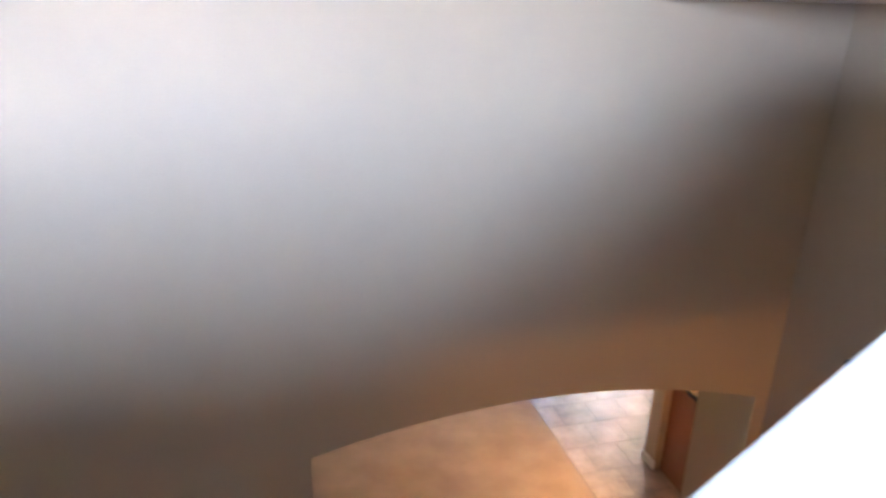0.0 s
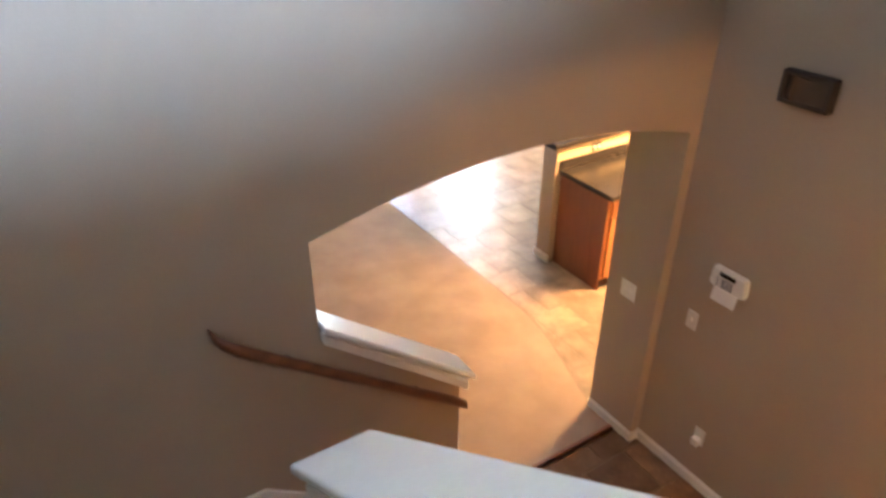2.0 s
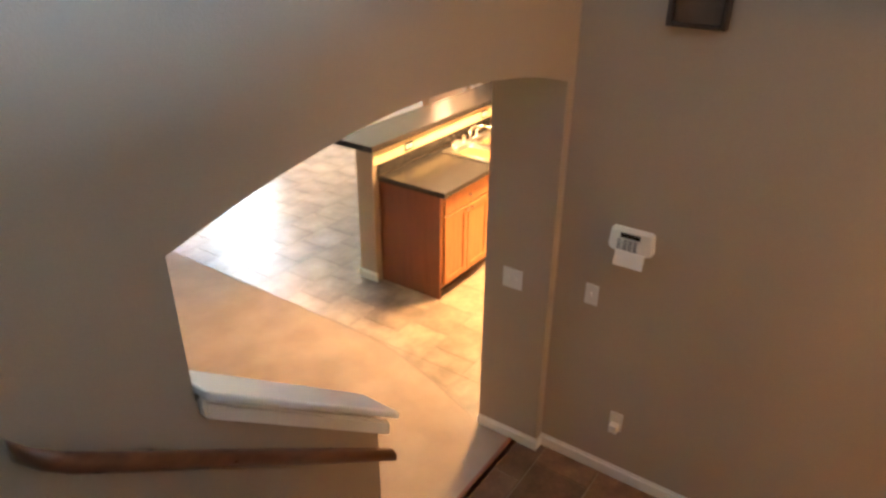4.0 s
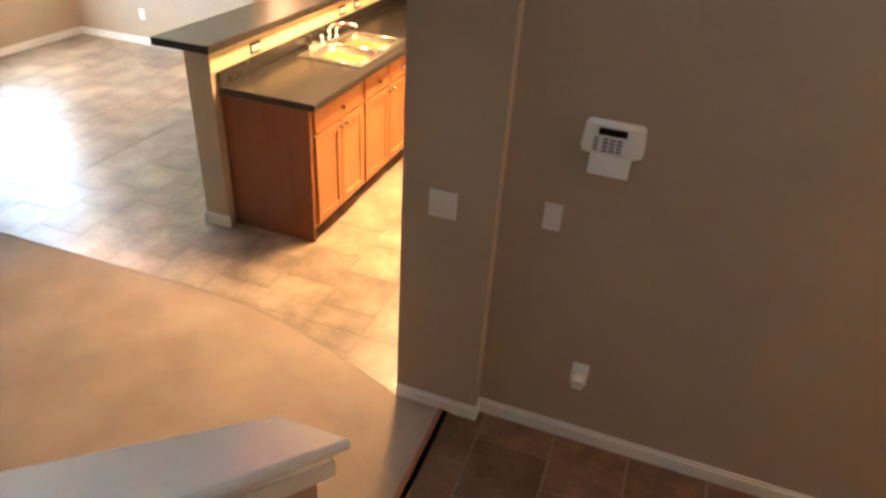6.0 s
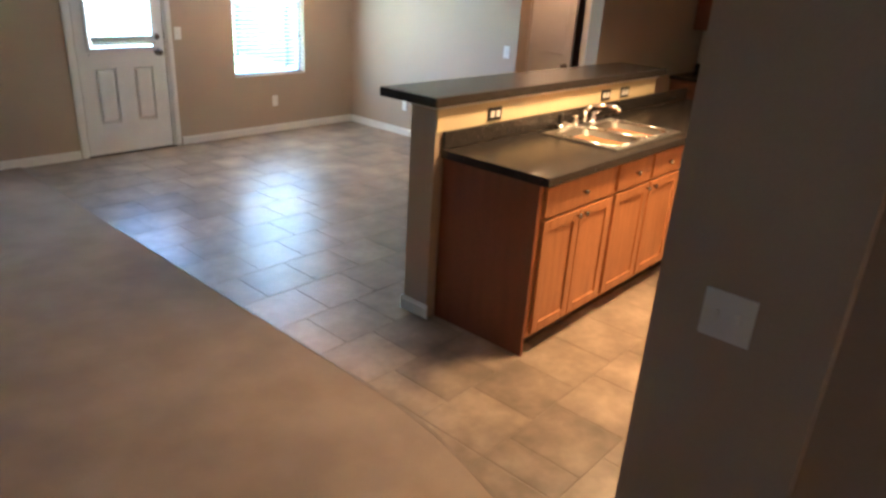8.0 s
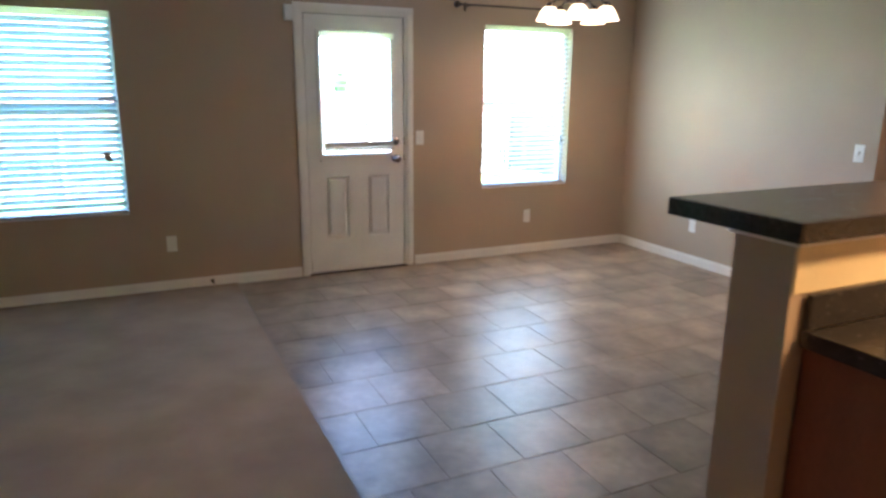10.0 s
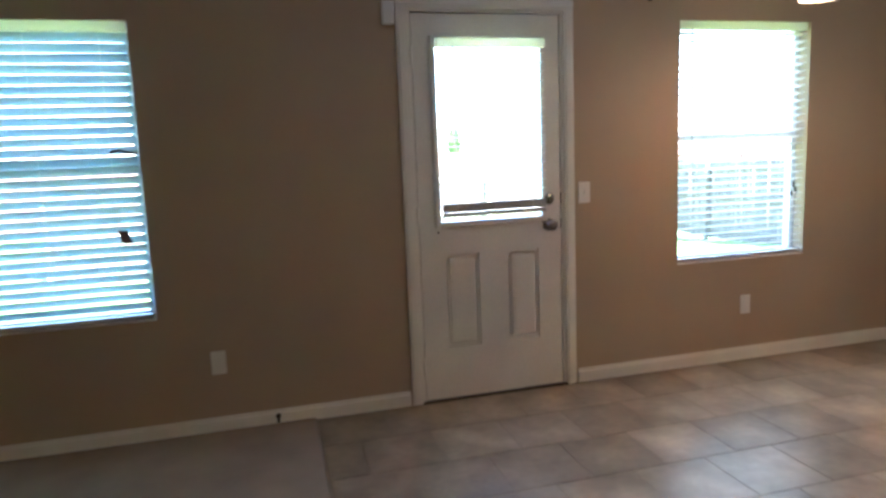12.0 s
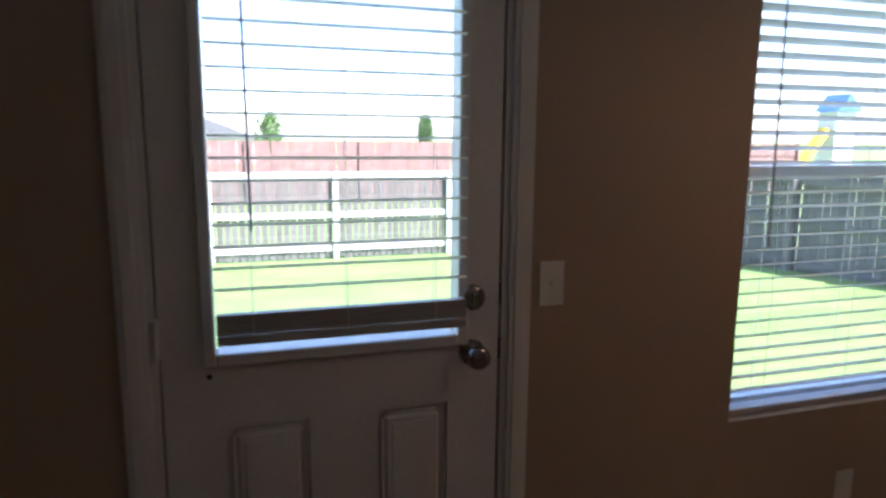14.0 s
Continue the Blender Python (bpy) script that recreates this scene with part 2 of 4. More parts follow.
def box(bm, x0, x1, y0, y1, z0, z1, bevel=0.0, seg=2):
    vs = [bm.verts.new((x, y, z)) for x in (x0, x1) for y in (y0, y1) for z in (z0, z1)]
    fs = [bm.faces.new([vs[i] for i in f]) for f in ((0, 1, 3, 2), (4, 6, 7, 5), (0, 4, 5, 1), (2, 3, 7, 6), (0, 2, 6, 4), (1, 5, 7, 3))]
    if bevel:
        es = list({e for f in fs for e in f.edges})
        bmesh.ops.bevel(bm, geom=es, offset=bevel, segments=seg, affect="EDGES", profile=0.5)
    return bm


def boxed(*a, **k):
    return box(bmesh.new(), *a, **k)


def prism(bm, outline, axis, lo, hi):
    """An outline of 2D points, drawn out along an axis: 'y' takes (x, z), 'x' takes (y, z), 'z' takes (x, y)."""
    def at(p, d):
        return {"y": (p[0], d, p[1]), "x": (d, p[0], p[1]), "z": (p[0], p[1], d)}[axis]
    a = [bm.verts.new(at(p, lo)) for p in outline]
    b = [bm.verts.new(at(p, hi)) for p in outline]
    n = len(outline)
    bm.faces.new(a)
    bm.faces.new(b[::-1])
    for i in range(n):
        bm.faces.new((a[i], b[i], b[(i + 1) % n], a[(i + 1) % n]))
    return bm


def rod(bm, p, q, r, r2=None, seg=12):
    p, q = Vector(p), Vector(q)
    d = q - p
    m = Matrix.Translation((p + q) / 2) @ d.to_track_quat("Z", "Y").to_matrix().to_4x4()
    bmesh.ops.create_cone(bm, cap_ends=True, segments=seg, radius1=r, radius2=r if r2 is None else r2, depth=d.length, matrix=m)
    return bm


def lathe(bm, profile, origin, axis="z", seg=20):
    """A turned shape: profile of (radius, height) along an axis from origin."""
    rings = []
    for r, h in profile:
        ring = []
        for i in range(seg):
            a = 2 * math.pi * i / seg
            c, s = r * math.cos(a), r * math.sin(a)
            v = {"z": (c, s, h), "y": (c, h, s), "x": (h, c, s)}[axis]
            ring.append(bm.verts.new(Vector(origin) + Vector(v)))
        rings.append(ring)
    for a, b in zip(rings, rings[1:]):
        for i in range(seg):
            bm.faces.new((a[i], a[(i + 1) % seg], b[(i + 1) % seg], b[i]))
    for ring in (rings[0], rings[-1]):
        bm.faces.new(ring)
    return bm


def ball(bm, c, r, sx=1, sy=1, sz=1, seg=14):
    m = Matrix.Translation(c) @ Matrix.Diagonal((sx, sy, sz, 1))
    bmesh.ops.create_uvsphere(bm, u_segments=seg, v_segments=max(6, seg // 2), radius=r, matrix=m)
    return bm


def tube(bm, pts, r, seg=10):
    for a, b in zip(pts, pts[1:]):
        rod(bm, a, b, r, seg=seg)
    for p in pts[1:-1]:
        ball(bm, p, r, seg=seg)
    return bm


def wall_with_openings(bm, axis, d0, d1, a0, a1, z0, z1, holes):
    """A wall of thickness d0..d1 that runs from a0 to a1, with rectangular openings (a, b, low, high)."""
    cuts = sorted({a0, a1, *[h[0] for h in holes], *[h[1] for h in holes]})
    for s, e in zip(cuts, cuts[1:]):
        mid = (s + e) / 2
        solid, z = [], z0
        for h in sorted([h for h in holes if h[0] < mid < h[1]], key=lambda h: h[2]):
            if h[2] > z:
                solid.append((z, h[2]))
            z = h[3]
        if z < z1:
            solid.append((z, z1))
        for lo, hi in solid:
            if axis == "x":
                box(bm, s, e, d0, d1, lo, hi)
            else:
                box(bm, d0, d1, s, e, lo, hi)
    bmesh.ops.remove_doubles(bm, verts=bm.verts, dist=0.0005)
    return bm


# ---- plan (metres) ----
LEFT, RIGHT = -4.50, 3.145          # outer wall of the stairwell, dining side wall
ROOM_W = -6.30                      # unseen side wall of the living room, set far off to cut bounced light
CEILING, TOP = 2.44, 5.18           # room ceiling, stairwell ceiling
ARCH_F, ARCH_B = -6.27, -6.155      # faces of the arch wall
PIER, PIER_Y = -0.92, -5.88         # side of the arch opening and its far edge
KEYX = -0.85                        # entry wall with the alarm panel
EDGE = -0.605                       # where carpet meets tile
FAR = FAR_Y                         # front wall of the entry
DOOR = (0.0, 0.815, 0.0, 2.045)
WIN_D = (1.555, 2.455, 0.63, 2.025)
WIN_L = (-2.165, -1.307, 0.60, 1.985)
WIN_K = (-3.18, -2.325, 0.60, 1.985)

# ---- large structure ----
bm = bmesh.new()
wall_with_openings(bm, "x", 0.0, 0.16, ROOM_W - 0.15, RIGHT + 0.165, 0, CEILING, [(DOOR[0] - 0.02, DOOR[1] + 0.02, 0, DOOR[3] + 0.02), WIN_D, WIN_L, WIN_K])
structure("wall_north", bm, PAINT, "tan painted back wall with a door and windows", "wall")
structure("wall_west", boxed(LEFT - 0.15, LEFT, FAR - 0.15, ARCH_B, -0.3, TOP), PAINT, "tan painted outer wall beside the stairs", "wall")
WALL_E = RIGHT + 0.165
hall_arch = [(0.0, 0.0), (-2.46, 0.0), (-2.46, 2.115)]
for i in range(1, 16):
    u = -1 + i / 8
    hall_arch.append((-2.84 - 0.38 * u, 2.115 + 0.085 * (1 - u * u)))
hall_arch += [(-3.22, 2.115), (-3.22, 0.0), (-3.34, 0.0), (-3.34, CEILING), (0.0, CEILING)]
structure("wall_east", prism(bmesh.new(), hall_arch, "x", RIGHT, WALL_E), PAINT, "tan painted dining wall with an arched hall opening", "wall")

arch = [(LEFT, -0.3), (-2.30, -0.3), (-2.30, 1.235)]
arch += [(-2.972, 1.235 + 0.792 * 0.67), (-2.972, 2.172)]
cx, half, rise = -1.945, 1.026, 0.145
for i in range(1, 32):
    x = cx - half + 2 * half * i / 32
    arch.append((x, 2.172 + rise * (1 - ((x - cx) / half) ** 2)))
arch += [(PIER, 2.172), (PIER, -0.3), (KEYX, -0.3), (KEYX, TOP), (LEFT, TOP)]
structure("wall_living_west", boxed(ROOM_W - 0.15, ROOM_W, ARCH_F, 0.0, -0.3, CEILING), PAINT, "unseen tan side wall, set far off to dim the living room", "wall")
structure("wall_living_south", boxed(ROOM_W, LEFT - 0.15, ARCH_F, ARCH_B, -0.3, CEILING), PAINT, "tan painted wall of the living room", "wall")
structure("wall_arch", prism(bmesh.new(), arch, "y", ARCH_F, ARCH_B), PAINT, "tan painted wall with a wide arched opening", "wall")
structure("wall_pier", boxed(PIER, KEYX + 0.12, ARCH_B, PIER_Y, 0, CEILING), PAINT, "tan painted pier beside the arched opening", "wall")
structure("wall_entry", boxed(KEYX, KEYX + 0.12, FAR, ARCH_B - 0.0005, -0.05, TOP), PAINT, "tan painted entry wall with an alarm panel", "wall")
structure("wall_kitchen", boxed(KEYX + 0.12, 5.4, PIER_Y - 0.12, PIER_Y, 0, CEILING), PAINT, "tan painted kitchen wall", "wall")
structure("wall_front", wall_with_openings(bmesh.new(), "x", FAR - 0.15, FAR, LEFT, KEYX, -0.05, TOP, [(-4.30, -3.30, 3.78, 4.26)]), PAINT, "tan painted front wall of the entry", "wall")
structure("wall_kitchen_end", boxed(5.4, 5.52, PIER_Y - 0.12, -3.22, 0, CEILING), PAINT, "tan painted end wall of the kitchen", "wall")
structure("wall_hall_side", boxed(WALL_E, 5.4, -3.34, -3.22, 0, CEILING), PAINT, "tan painted wall between hall and kitchen", "wall")
structure("wall_hall", wall_with_openings(bmesh.new(), "y", 3.95, 4.07, -3.22, -1.3, 0, CEILING, [(-2.815, -2.02, 0, 2.04)]), PAINT, "tan painted hall wall with a door", "wall")
structure("wall_hall_end", boxed(WALL_E, 4.85, -1.3, -1.18, 0, CEILING), PAINT, "tan painted end wall of the hall", "wall")
structure("wall_closet", boxed(4.75, 4.85, -3.22, -1.3, 0, CEILING), PAINT, "dark inside wall of the closet", "wall")
structure("ceiling", boxed(ROOM_W, 5.52, ARCH_B, 0.0, CEILING, CEILING + 0.12), CEIL, "white textured ceiling", "ceiling")
structure("ceiling_stairwell", boxed(LEFT, KEYX, FAR, ARCH_F, TOP, TOP + 0.12), CEIL, "white textured stairwell ceiling", "ceiling")
structure("ceiling_kitchen", boxed(KEYX + 0.12, 5.52, PIER_Y - 0.12, ARCH_B - 0.002, CEILING, CEILING + 0.115), CEIL, "white textured kitchen ceiling", "ceiling")

# slab added out of view so the entry lamp doesn't leak upwards
structure("ceiling_light_stop", boxed(-3.09, KEYX, FAR, -9.17, 2.44, 2.56), CEIL, "added unseen ceiling that keeps the entry lamp's light down", "ceiling")
structure("ceiling_soffit", boxed(-1.75, KEYX, -7.3, ARCH_F, 3.905, TOP), CEIL, "white painted soffit in the stairwell", "ceiling")

# floors
# the carpet's edge bends towards the pier near the arch
BEND = [(EDGE, -4.50), (-0.612, -4.72), (-0.640, -4.97), (-0.695, -5.20), (-0.765, -5.43), (-0.845, -5.66), (-0.925, PIER_Y)]
structure("floor_carpet", prism(bmesh.new(), [(ROOM_W, ARCH_B), (PIER, ARCH_B), (PIER, PIER_Y)] + BEND[::-1] + [(EDGE, 0.0), (ROOM_W, 0.0)], "z", -0.12, 0.012), CARPET, "beige wall-to-wall carpet", "carpet")
structure("floor_carpet_threshold", boxed(-2.30, PIER, ARCH_F + 0.16, ARCH_B - 0.001, -0.12, 0.012), CARPET, "beige carpet in the arched opening", "carpet")
tile_floor = structure("floor_tile", box(boxed(EDGE, 5.4, PIER_Y, 0.0, -0.12, 0.0), PIER, EDGE - 0.0005, PIER_Y, -4.45, -0.11, 0.0), JOINT, "slate-look tiled floor of kitchen and dining area", "floor")
entry_floor = structure("floor_entry", boxed(-3.26, KEYX, FAR, ARCH_F + 0.155, -0.12, 0.0), GROUT, "brown tiled entry floor", "floor")
structure("floor_entry_side", boxed(LEFT, -3.26, FAR, -9.05, -0.12, 0.0), CARPET, "beige carpet beside the entry", "carpet")
structure("floor_closet", boxed(4.07, 4.75, -3.10, -1.3, -0.12, 0.0), CARPET, "carpeted closet floor", "floor")
structure("trim_threshold", boxed(-2.30, PIER, ARCH_F + 0.142, ARCH_F + 0.168, 0.0, 0.016, bevel=0.004), HONEYD, "wooden strip between carpet and tile", "trim")
line = [(EDGE, -0.02)] + BEND
strip = [(x - 0.006, y) for x, y in line] + [(x + 0.010, y) for x, y in line[::-1]]
structure("trim_carpet_edge", prism(bmesh.new(), strip, "z", 0.0005, 0.0135), JOINT, "thin brown strip at the carpet edge", "trim")


def baseboard(name, x0, x1, y0, y1, label="white painted baseboard"):
    """A board with a stepped top, lying along a wall; the thin way of the box is the board's depth."""
    bm = boxed(x0, x1, y0, y1, 0.0, 0.066, bevel=0.002, seg=1)
    if x1 - x0 > y1 - y0:
        inner = (x0, x1, y0 + 0.006, y1) if y1 > -0.02 else (x0, x1, y0, y1 - 0.006)
    else:
        inner = (x0 + 0.006, x1, y0, y1)
    box(bm, *inner, 0.066, 0.082, bevel=0.003)
    structure(name, bm, TRIM, label, "baseboard")


baseboard("baseboard_north", ROOM_W, -0.085, -0.014, 0.0)
baseboard("baseboard_north.001", 0.905, RIGHT - 0.014, -0.014, 0.0)
baseboard("baseboard_east", RIGHT - 0.014, RIGHT, -2.46, 0.0)
baseboard("baseboard_pier", PIER - 0.014, PIER, ARCH_F - 0.014, PIER_Y + 0.0)
baseboard("baseboard_arch", PIER, KEYX - 0.014, ARCH_F - 0.014, ARCH_F)
baseboard("baseboard_entry", KEYX - 0.014, KEYX, FAR, ARCH_F)

# ---- stairs ----
RISE = 0.19
stairs = thing("staircase", -2.25, -6.75, 0, "carpeted staircase with two turns along the arch wall", "staircase")


def step(x0, x1, y0, y1, z, under):
    part("step", boxed(x0, x1, y0, y1, under, z, bevel=0.014), CARPET, stairs)


for k in range(1, 5):
    step(-2.25 - 0.245 * k, -2.25 - 0.245 * (k - 1), -7.20, ARCH_F - 0.016, RISE * k, -0.05)
step(LEFT + 0.002, -3.23, -7.05, ARCH_F - 0.016, RISE * 5, -0.05)
for k in range(1, 5):
    step(LEFT + 0.002, -3.375, -7.05 - 0.26 * k, -7.05 - 0.26 * (k - 1), RISE * (5 + k), -0.05)
step(LEFT + 0.002, -3.30, -9.05, -8.09, RISE * 10, -0.05)
for k in range(1, 6):
    step(-3.30 + 0.255 * (k - 1), -3.30 + 0.255 * k, -9.05, -8.38, RISE * (10 + k), RISE * (8 + k))
step(-2.025, KEYX - 0.002, -9.05, -8.38, RISE * 15, RISE * 13)
skirt = [(LEFT, 1.055), (-3.285, 1.06), (-2.31, 1.06 - 0.78 * 0.975), (-2.31, 0.02), (-2.45, 0.02), (-3.30, 0.80), (LEFT, 0.80)]
structure("trim_stair_skirt", prism(bmesh.new(), skirt, "y", ARCH_F - 0.0155, ARCH_F - 0.0005), TRIM, "white painted skirt board along the stairs", "trim")
# added out of view: its openings cut the stair window's and entry lamp's light
structure("wall_light_mask", wall_with_openings(bmesh.new(), "x", -9.17, -9.05, LEFT, KEYX, 0, TOP, [(-4.42, -2.50, 3.72, 4.80), (-1.76, KEYX, -1, 2.40)]), PAINT, "added unseen wall whose openings shape the stair and entry light", "wall")

SLOPE_B, SLOPE_A = 0.74, 0.87
LANDING = -2.48                     # where the upper half wall turns level


def cap_b(y):
    return 2.233 + SLOPE_B * (-7.25 - y)


def cap_a(x):
    return 3.31 + SLOPE_A * (min(x, LANDING) + 3.13)


structure("wall_stair_guard", prism(bmesh.new(), [(-7.29, 0.0), (-8.2645, 0.0), (-8.2645, cap_b(-8.2645) - 0.04), (-7.29, cap_b(-7.29) - 0.04)], "x", -3.37, -3.262), PAINT, "tan painted half wall beside the stairs", "half wall")
structure("wall_stair_guard_upper", prism(bmesh.new(), [(-3.30, 1.0), (-2.0, 2.40), (KEYX, 2.40), (KEYX, cap_a(KEYX) - 0.04), (LANDING, cap_a(LANDING) - 0.04), (-3.30, cap_a(-3.30) - 0.04)], "y", -8.375, -8.265), PAINT, "tan painted half wall of the upper flight", "half wall")


def rake_cap(name, axis, a0, a1, height, b0, b1, label):
    """A raking cap board with a rounded nose and a cove moulding under each edge."""
    t = thing(name, *((a0, b0, height(a0)) if axis == "x" else (b0, a0, height(a0))), label, "cap")
    t["kind"] = "structure"
    other = "y" if axis == "x" else "x"
    bm = prism(bmesh.new(), [(a0, height(a0) - 0.034), (a1, height(a1) - 0.034), (a1, height(a1)), (a0, height(a0))], other, b0, b1)
    bmesh.ops.bevel(bm, geom=list(bm.edges), offset=0.010, segments=3, affect="EDGES", profile=0.5)
    part("cap_board", bm, CAPW, t)
    for s, e in ((b0 + 0.020, b0 + 0.0555), (b1 - 0.0555, b1 - 0.020)):
        bm = prism(bmesh.new(), [(a0 + 0.03 * (1 if a1 > a0 else -1), height(a0) - 0.098), (a1, height(a1) - 0.098), (a1, height(a1) - 0.035), (a0 + 0.03 * (1 if a1 > a0 else -1), height(a0) - 0.035)], other, s, e)
        bmesh.ops.bevel(bm, geom=list(bm.edges), offset=0.008, segments=2, affect="EDGES")
        part("cove_moulding", bm, TRIM, t)
    return t


rake_cap("trim_guard_cap", "y", -7.25, -8.264, cap_b, -3.420, -3.215, "glossy white raking cap on the stair half wall")
rake_cap("trim_guard_cap_upper", "x", -3.33, LANDING, cap_a, -8.43, -8.215, "glossy white raking cap on the upper half wall")
rake_cap("trim_guard_cap_level", "x", LANDING + 0.001, KEYX - 0.01, cap_a, -8.43, -8.215, "glossy white level cap on the upper half wall")
rake_cap("trim_arch_sill", "x", -2.235, -2.968, lambda x: 1.236 + 0.792 * (-2.235 - x), -6.322, -6.140, "white raking sill cap in the arched opening")

# handrail on the arch wall
rail = thing("handrail", -2.9, -6.33, 1.2, "dark stained oak handrail on the arch wall", "handrail")


def rail_z(x):
    return 1.160 + 0.77 * (-2.383 - x)


bm = bmesh.new()
sec = [(0.023 * math.cos(a), 0.027 * math.sin(a) + (0.005 if math.sin(a) > 0 else 0)) for a in [2 * math.pi * i / 14 for i in range(14)]]
rings = []
for x, y, dz in ((-2.315, -6.345, 0), (-3.24, -6.345, 0), (-3.31, -6.342, 0.0), (-3.355, -6.322, 0.0), (-3.375, -6.275, -0.005)):
    rings.append([bm.verts.new((x, y + a, rail_z(x) + dz + b)) for a, b in sec])
for a, b in zip(rings, rings[1:]):
    for i in range(14):
        bm.faces.new((a[i], a[(i + 1) % 14], b[(i + 1) % 14], b[i]))
bm.faces.new(rings[0])
bm.faces.new(rings[-1])
part("rail", bm, RAILW, rail, smooth=True)
for x in (-2.55, -3.12):
    bm = lathe(bmesh.new(), [(0.024, 0.0), (0.022, -0.005), (0.010, -0.010), (0.009, -0.05)], (x, ARCH_F - 0.0005, rail_z(x) - 0.034), "y", 12)
    part("bracket", bm, BRONZE, rail, "dark metal bracket")

# ---- windows ----


def window(name, x0, x1, z0, z1, label):
    """A single-hung window set into the wall: frame, sash rails, two panes, a wrapped sill."""
    w = thing(name, (x0 + x1) / 2, 0.08, z0, label, "window", "back windows", "structure")
    zm = z0 + (z1 - z0) * 0.53
    f = 0.035
    bm = bmesh.new()
    for a in ((x0, x0 + f, z0, z1), (x1 - f, x1, z0, z1), (x0 + f, x1 - f, z1 - f, z1), (x0 + f, x1 - f, z0, z0 + f)):
        box(bm, a[0], a[1], 0.085, 0.135, a[2], a[3], bevel=0.003)
    part("window_frame", bm, VINYLW, w)
    part("meeting_rail", boxed(x0 + f, x1 - f, 0.082, 0.125, zm - 0.018, zm + 0.018, bevel=0.004), VINYLW, w)
    for lo, hi, y in ((z0 + f, zm - 0.018, 0.098), (zm + 0.018, z1 - f, 0.112)):
        p = part("pane", boxed(x0 + f, x1 - f, y, y + 0.004, lo, hi), GLASS, w)
        p.visible_shadow = False
    part("window_sill", boxed(x0 + 0.001, x1 - 0.001, -0.003, 0.084, z0 + 0.0005, z0 + 0.006, bevel=0.002), TRIM, w, "painted sill")
    return w


window("window_1", *WIN_D, "white single-hung window of the dining area")
window("window_2", *WIN_L, "white single-hung window behind closed blinds")
window("window_3", *WIN_K, "white single-hung window behind half-closed blinds")


def blind(x0, x1, z0, z1, y, pitch, width, tilt, label, wand=0.0, stack=0.0, skew=0.0, tassels=False, slats=SLAT):
    """A venetian blind: head rail, slats of slight curve, ladder tapes, bottom rail, tilt wand."""
    b = thing("venetian_blind", (x0 + x1) / 2, y, z1, label, "blind", "window blinds")
    part("head_rail", boxed(x0, x1, y - 0.024, y + 0.024, z1 - 0.045, z1, bevel=0.003), SLAT, b)
    c, s = math.cos(radians(tilt)), math.sin(radians(tilt))
    prof = [(-0.5, 0.0), (-0.25, 0.0022), (0.0, 0.003), (0.25, 0.0022), (0.5, 0.0)]
    bm = bmesh.new()
    rows = []
    for u, h in prof:
        d, e = u * width * c - h * s, u * width * s + h * c
        rows.append([bm.verts.new((xx, d, e)) for xx in (x0 + 0.004, x1 - 0.004)])
    low = []
    for u, h in prof:
        d, e = u * width * c - (h - 0.0022) * s, u * width * s + (h - 0.0022) * c
        low.append([bm.verts.new((xx, d, e)) for xx in (x0 + 0.004, x1 - 0.004)])
    for i in range(4):
        bm.faces.new((rows[i][0], rows[i][1], rows[i + 1][1], rows[i + 1][0]))
        bm.faces.new((low[i][0], low[i + 1][0], low[i + 1][1], low[i][1]))
    for i in (0, 4):
        bm.faces.new((rows[i][0], rows[i][1], low[i][1], low[i][0]))
    bmesh.ops.translate(bm, verts=bm.verts, vec=(-b.location.x, 0, 0))
    me = finish("slat", bm, slats)
    bottom = z0 + 0.03 + stack
    n = int((z1 - 0.05 - bottom) / pitch)
    for i in range(n):
        o = new("slat", me)
        o.parent = b
        o.location = (0, 0, -0.05 - pitch * (i + 0.4))
        o.rotation_euler = (0, random.uniform(-0.003, 0.003) + skew * i / n, 0)
    if stack:
        # the same slats lying packed, drawn in the shaded grey
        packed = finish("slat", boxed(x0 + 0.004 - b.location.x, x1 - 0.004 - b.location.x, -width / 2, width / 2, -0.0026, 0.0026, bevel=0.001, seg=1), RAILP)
        for i in range(9):
            o = new("slat", packed)
            o.parent = b
            o.location = (0, random.uniform(-0.001, 0.001), z0 + 0.036 + stack * 1.12 * i / 9 - z1)
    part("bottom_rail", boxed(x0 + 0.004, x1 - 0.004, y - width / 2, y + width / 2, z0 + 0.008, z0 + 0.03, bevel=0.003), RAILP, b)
    for f in (0.14, 0.5, 0.86):
        xx = x0 + f * (x1 - x0)
        bm = bmesh.new()
        for dy in (-width / 2 * c - 0.001, width / 2 * c + 0.001):
            rod(bm, (xx, y + dy, z0 + 0.03), (xx, y + dy, z1 - 0.045), 0.0008, seg=5)
        part("ladder_cord", bm, SLAT, b)
    if wand:
        part("tilt_wand", rod(bmesh.new(), (x0 + 0.085, y - 0.035, z1 - 0.05 - wand), (x0 + 0.08, y - 0.03, z1 - 0.04), 0.0030, seg=8), WAND, b, "grey tilt wand")
    if tassels:
        for dx, dz in ((0.0, 0.0), (0.012, -0.030), (-0.014, -0.052)):
            part("cord_tassel", lathe(bmesh.new(), [(0.003, 0.02), (0.007, 0.008), (0.008, -0.008), (0.004, -0.014)], (x1 - 0.075 + dx, y - 0.034, 1.06 + dz), "z", 10), BRONZE, b, "small dark cord tassel", smooth=True)
    return b


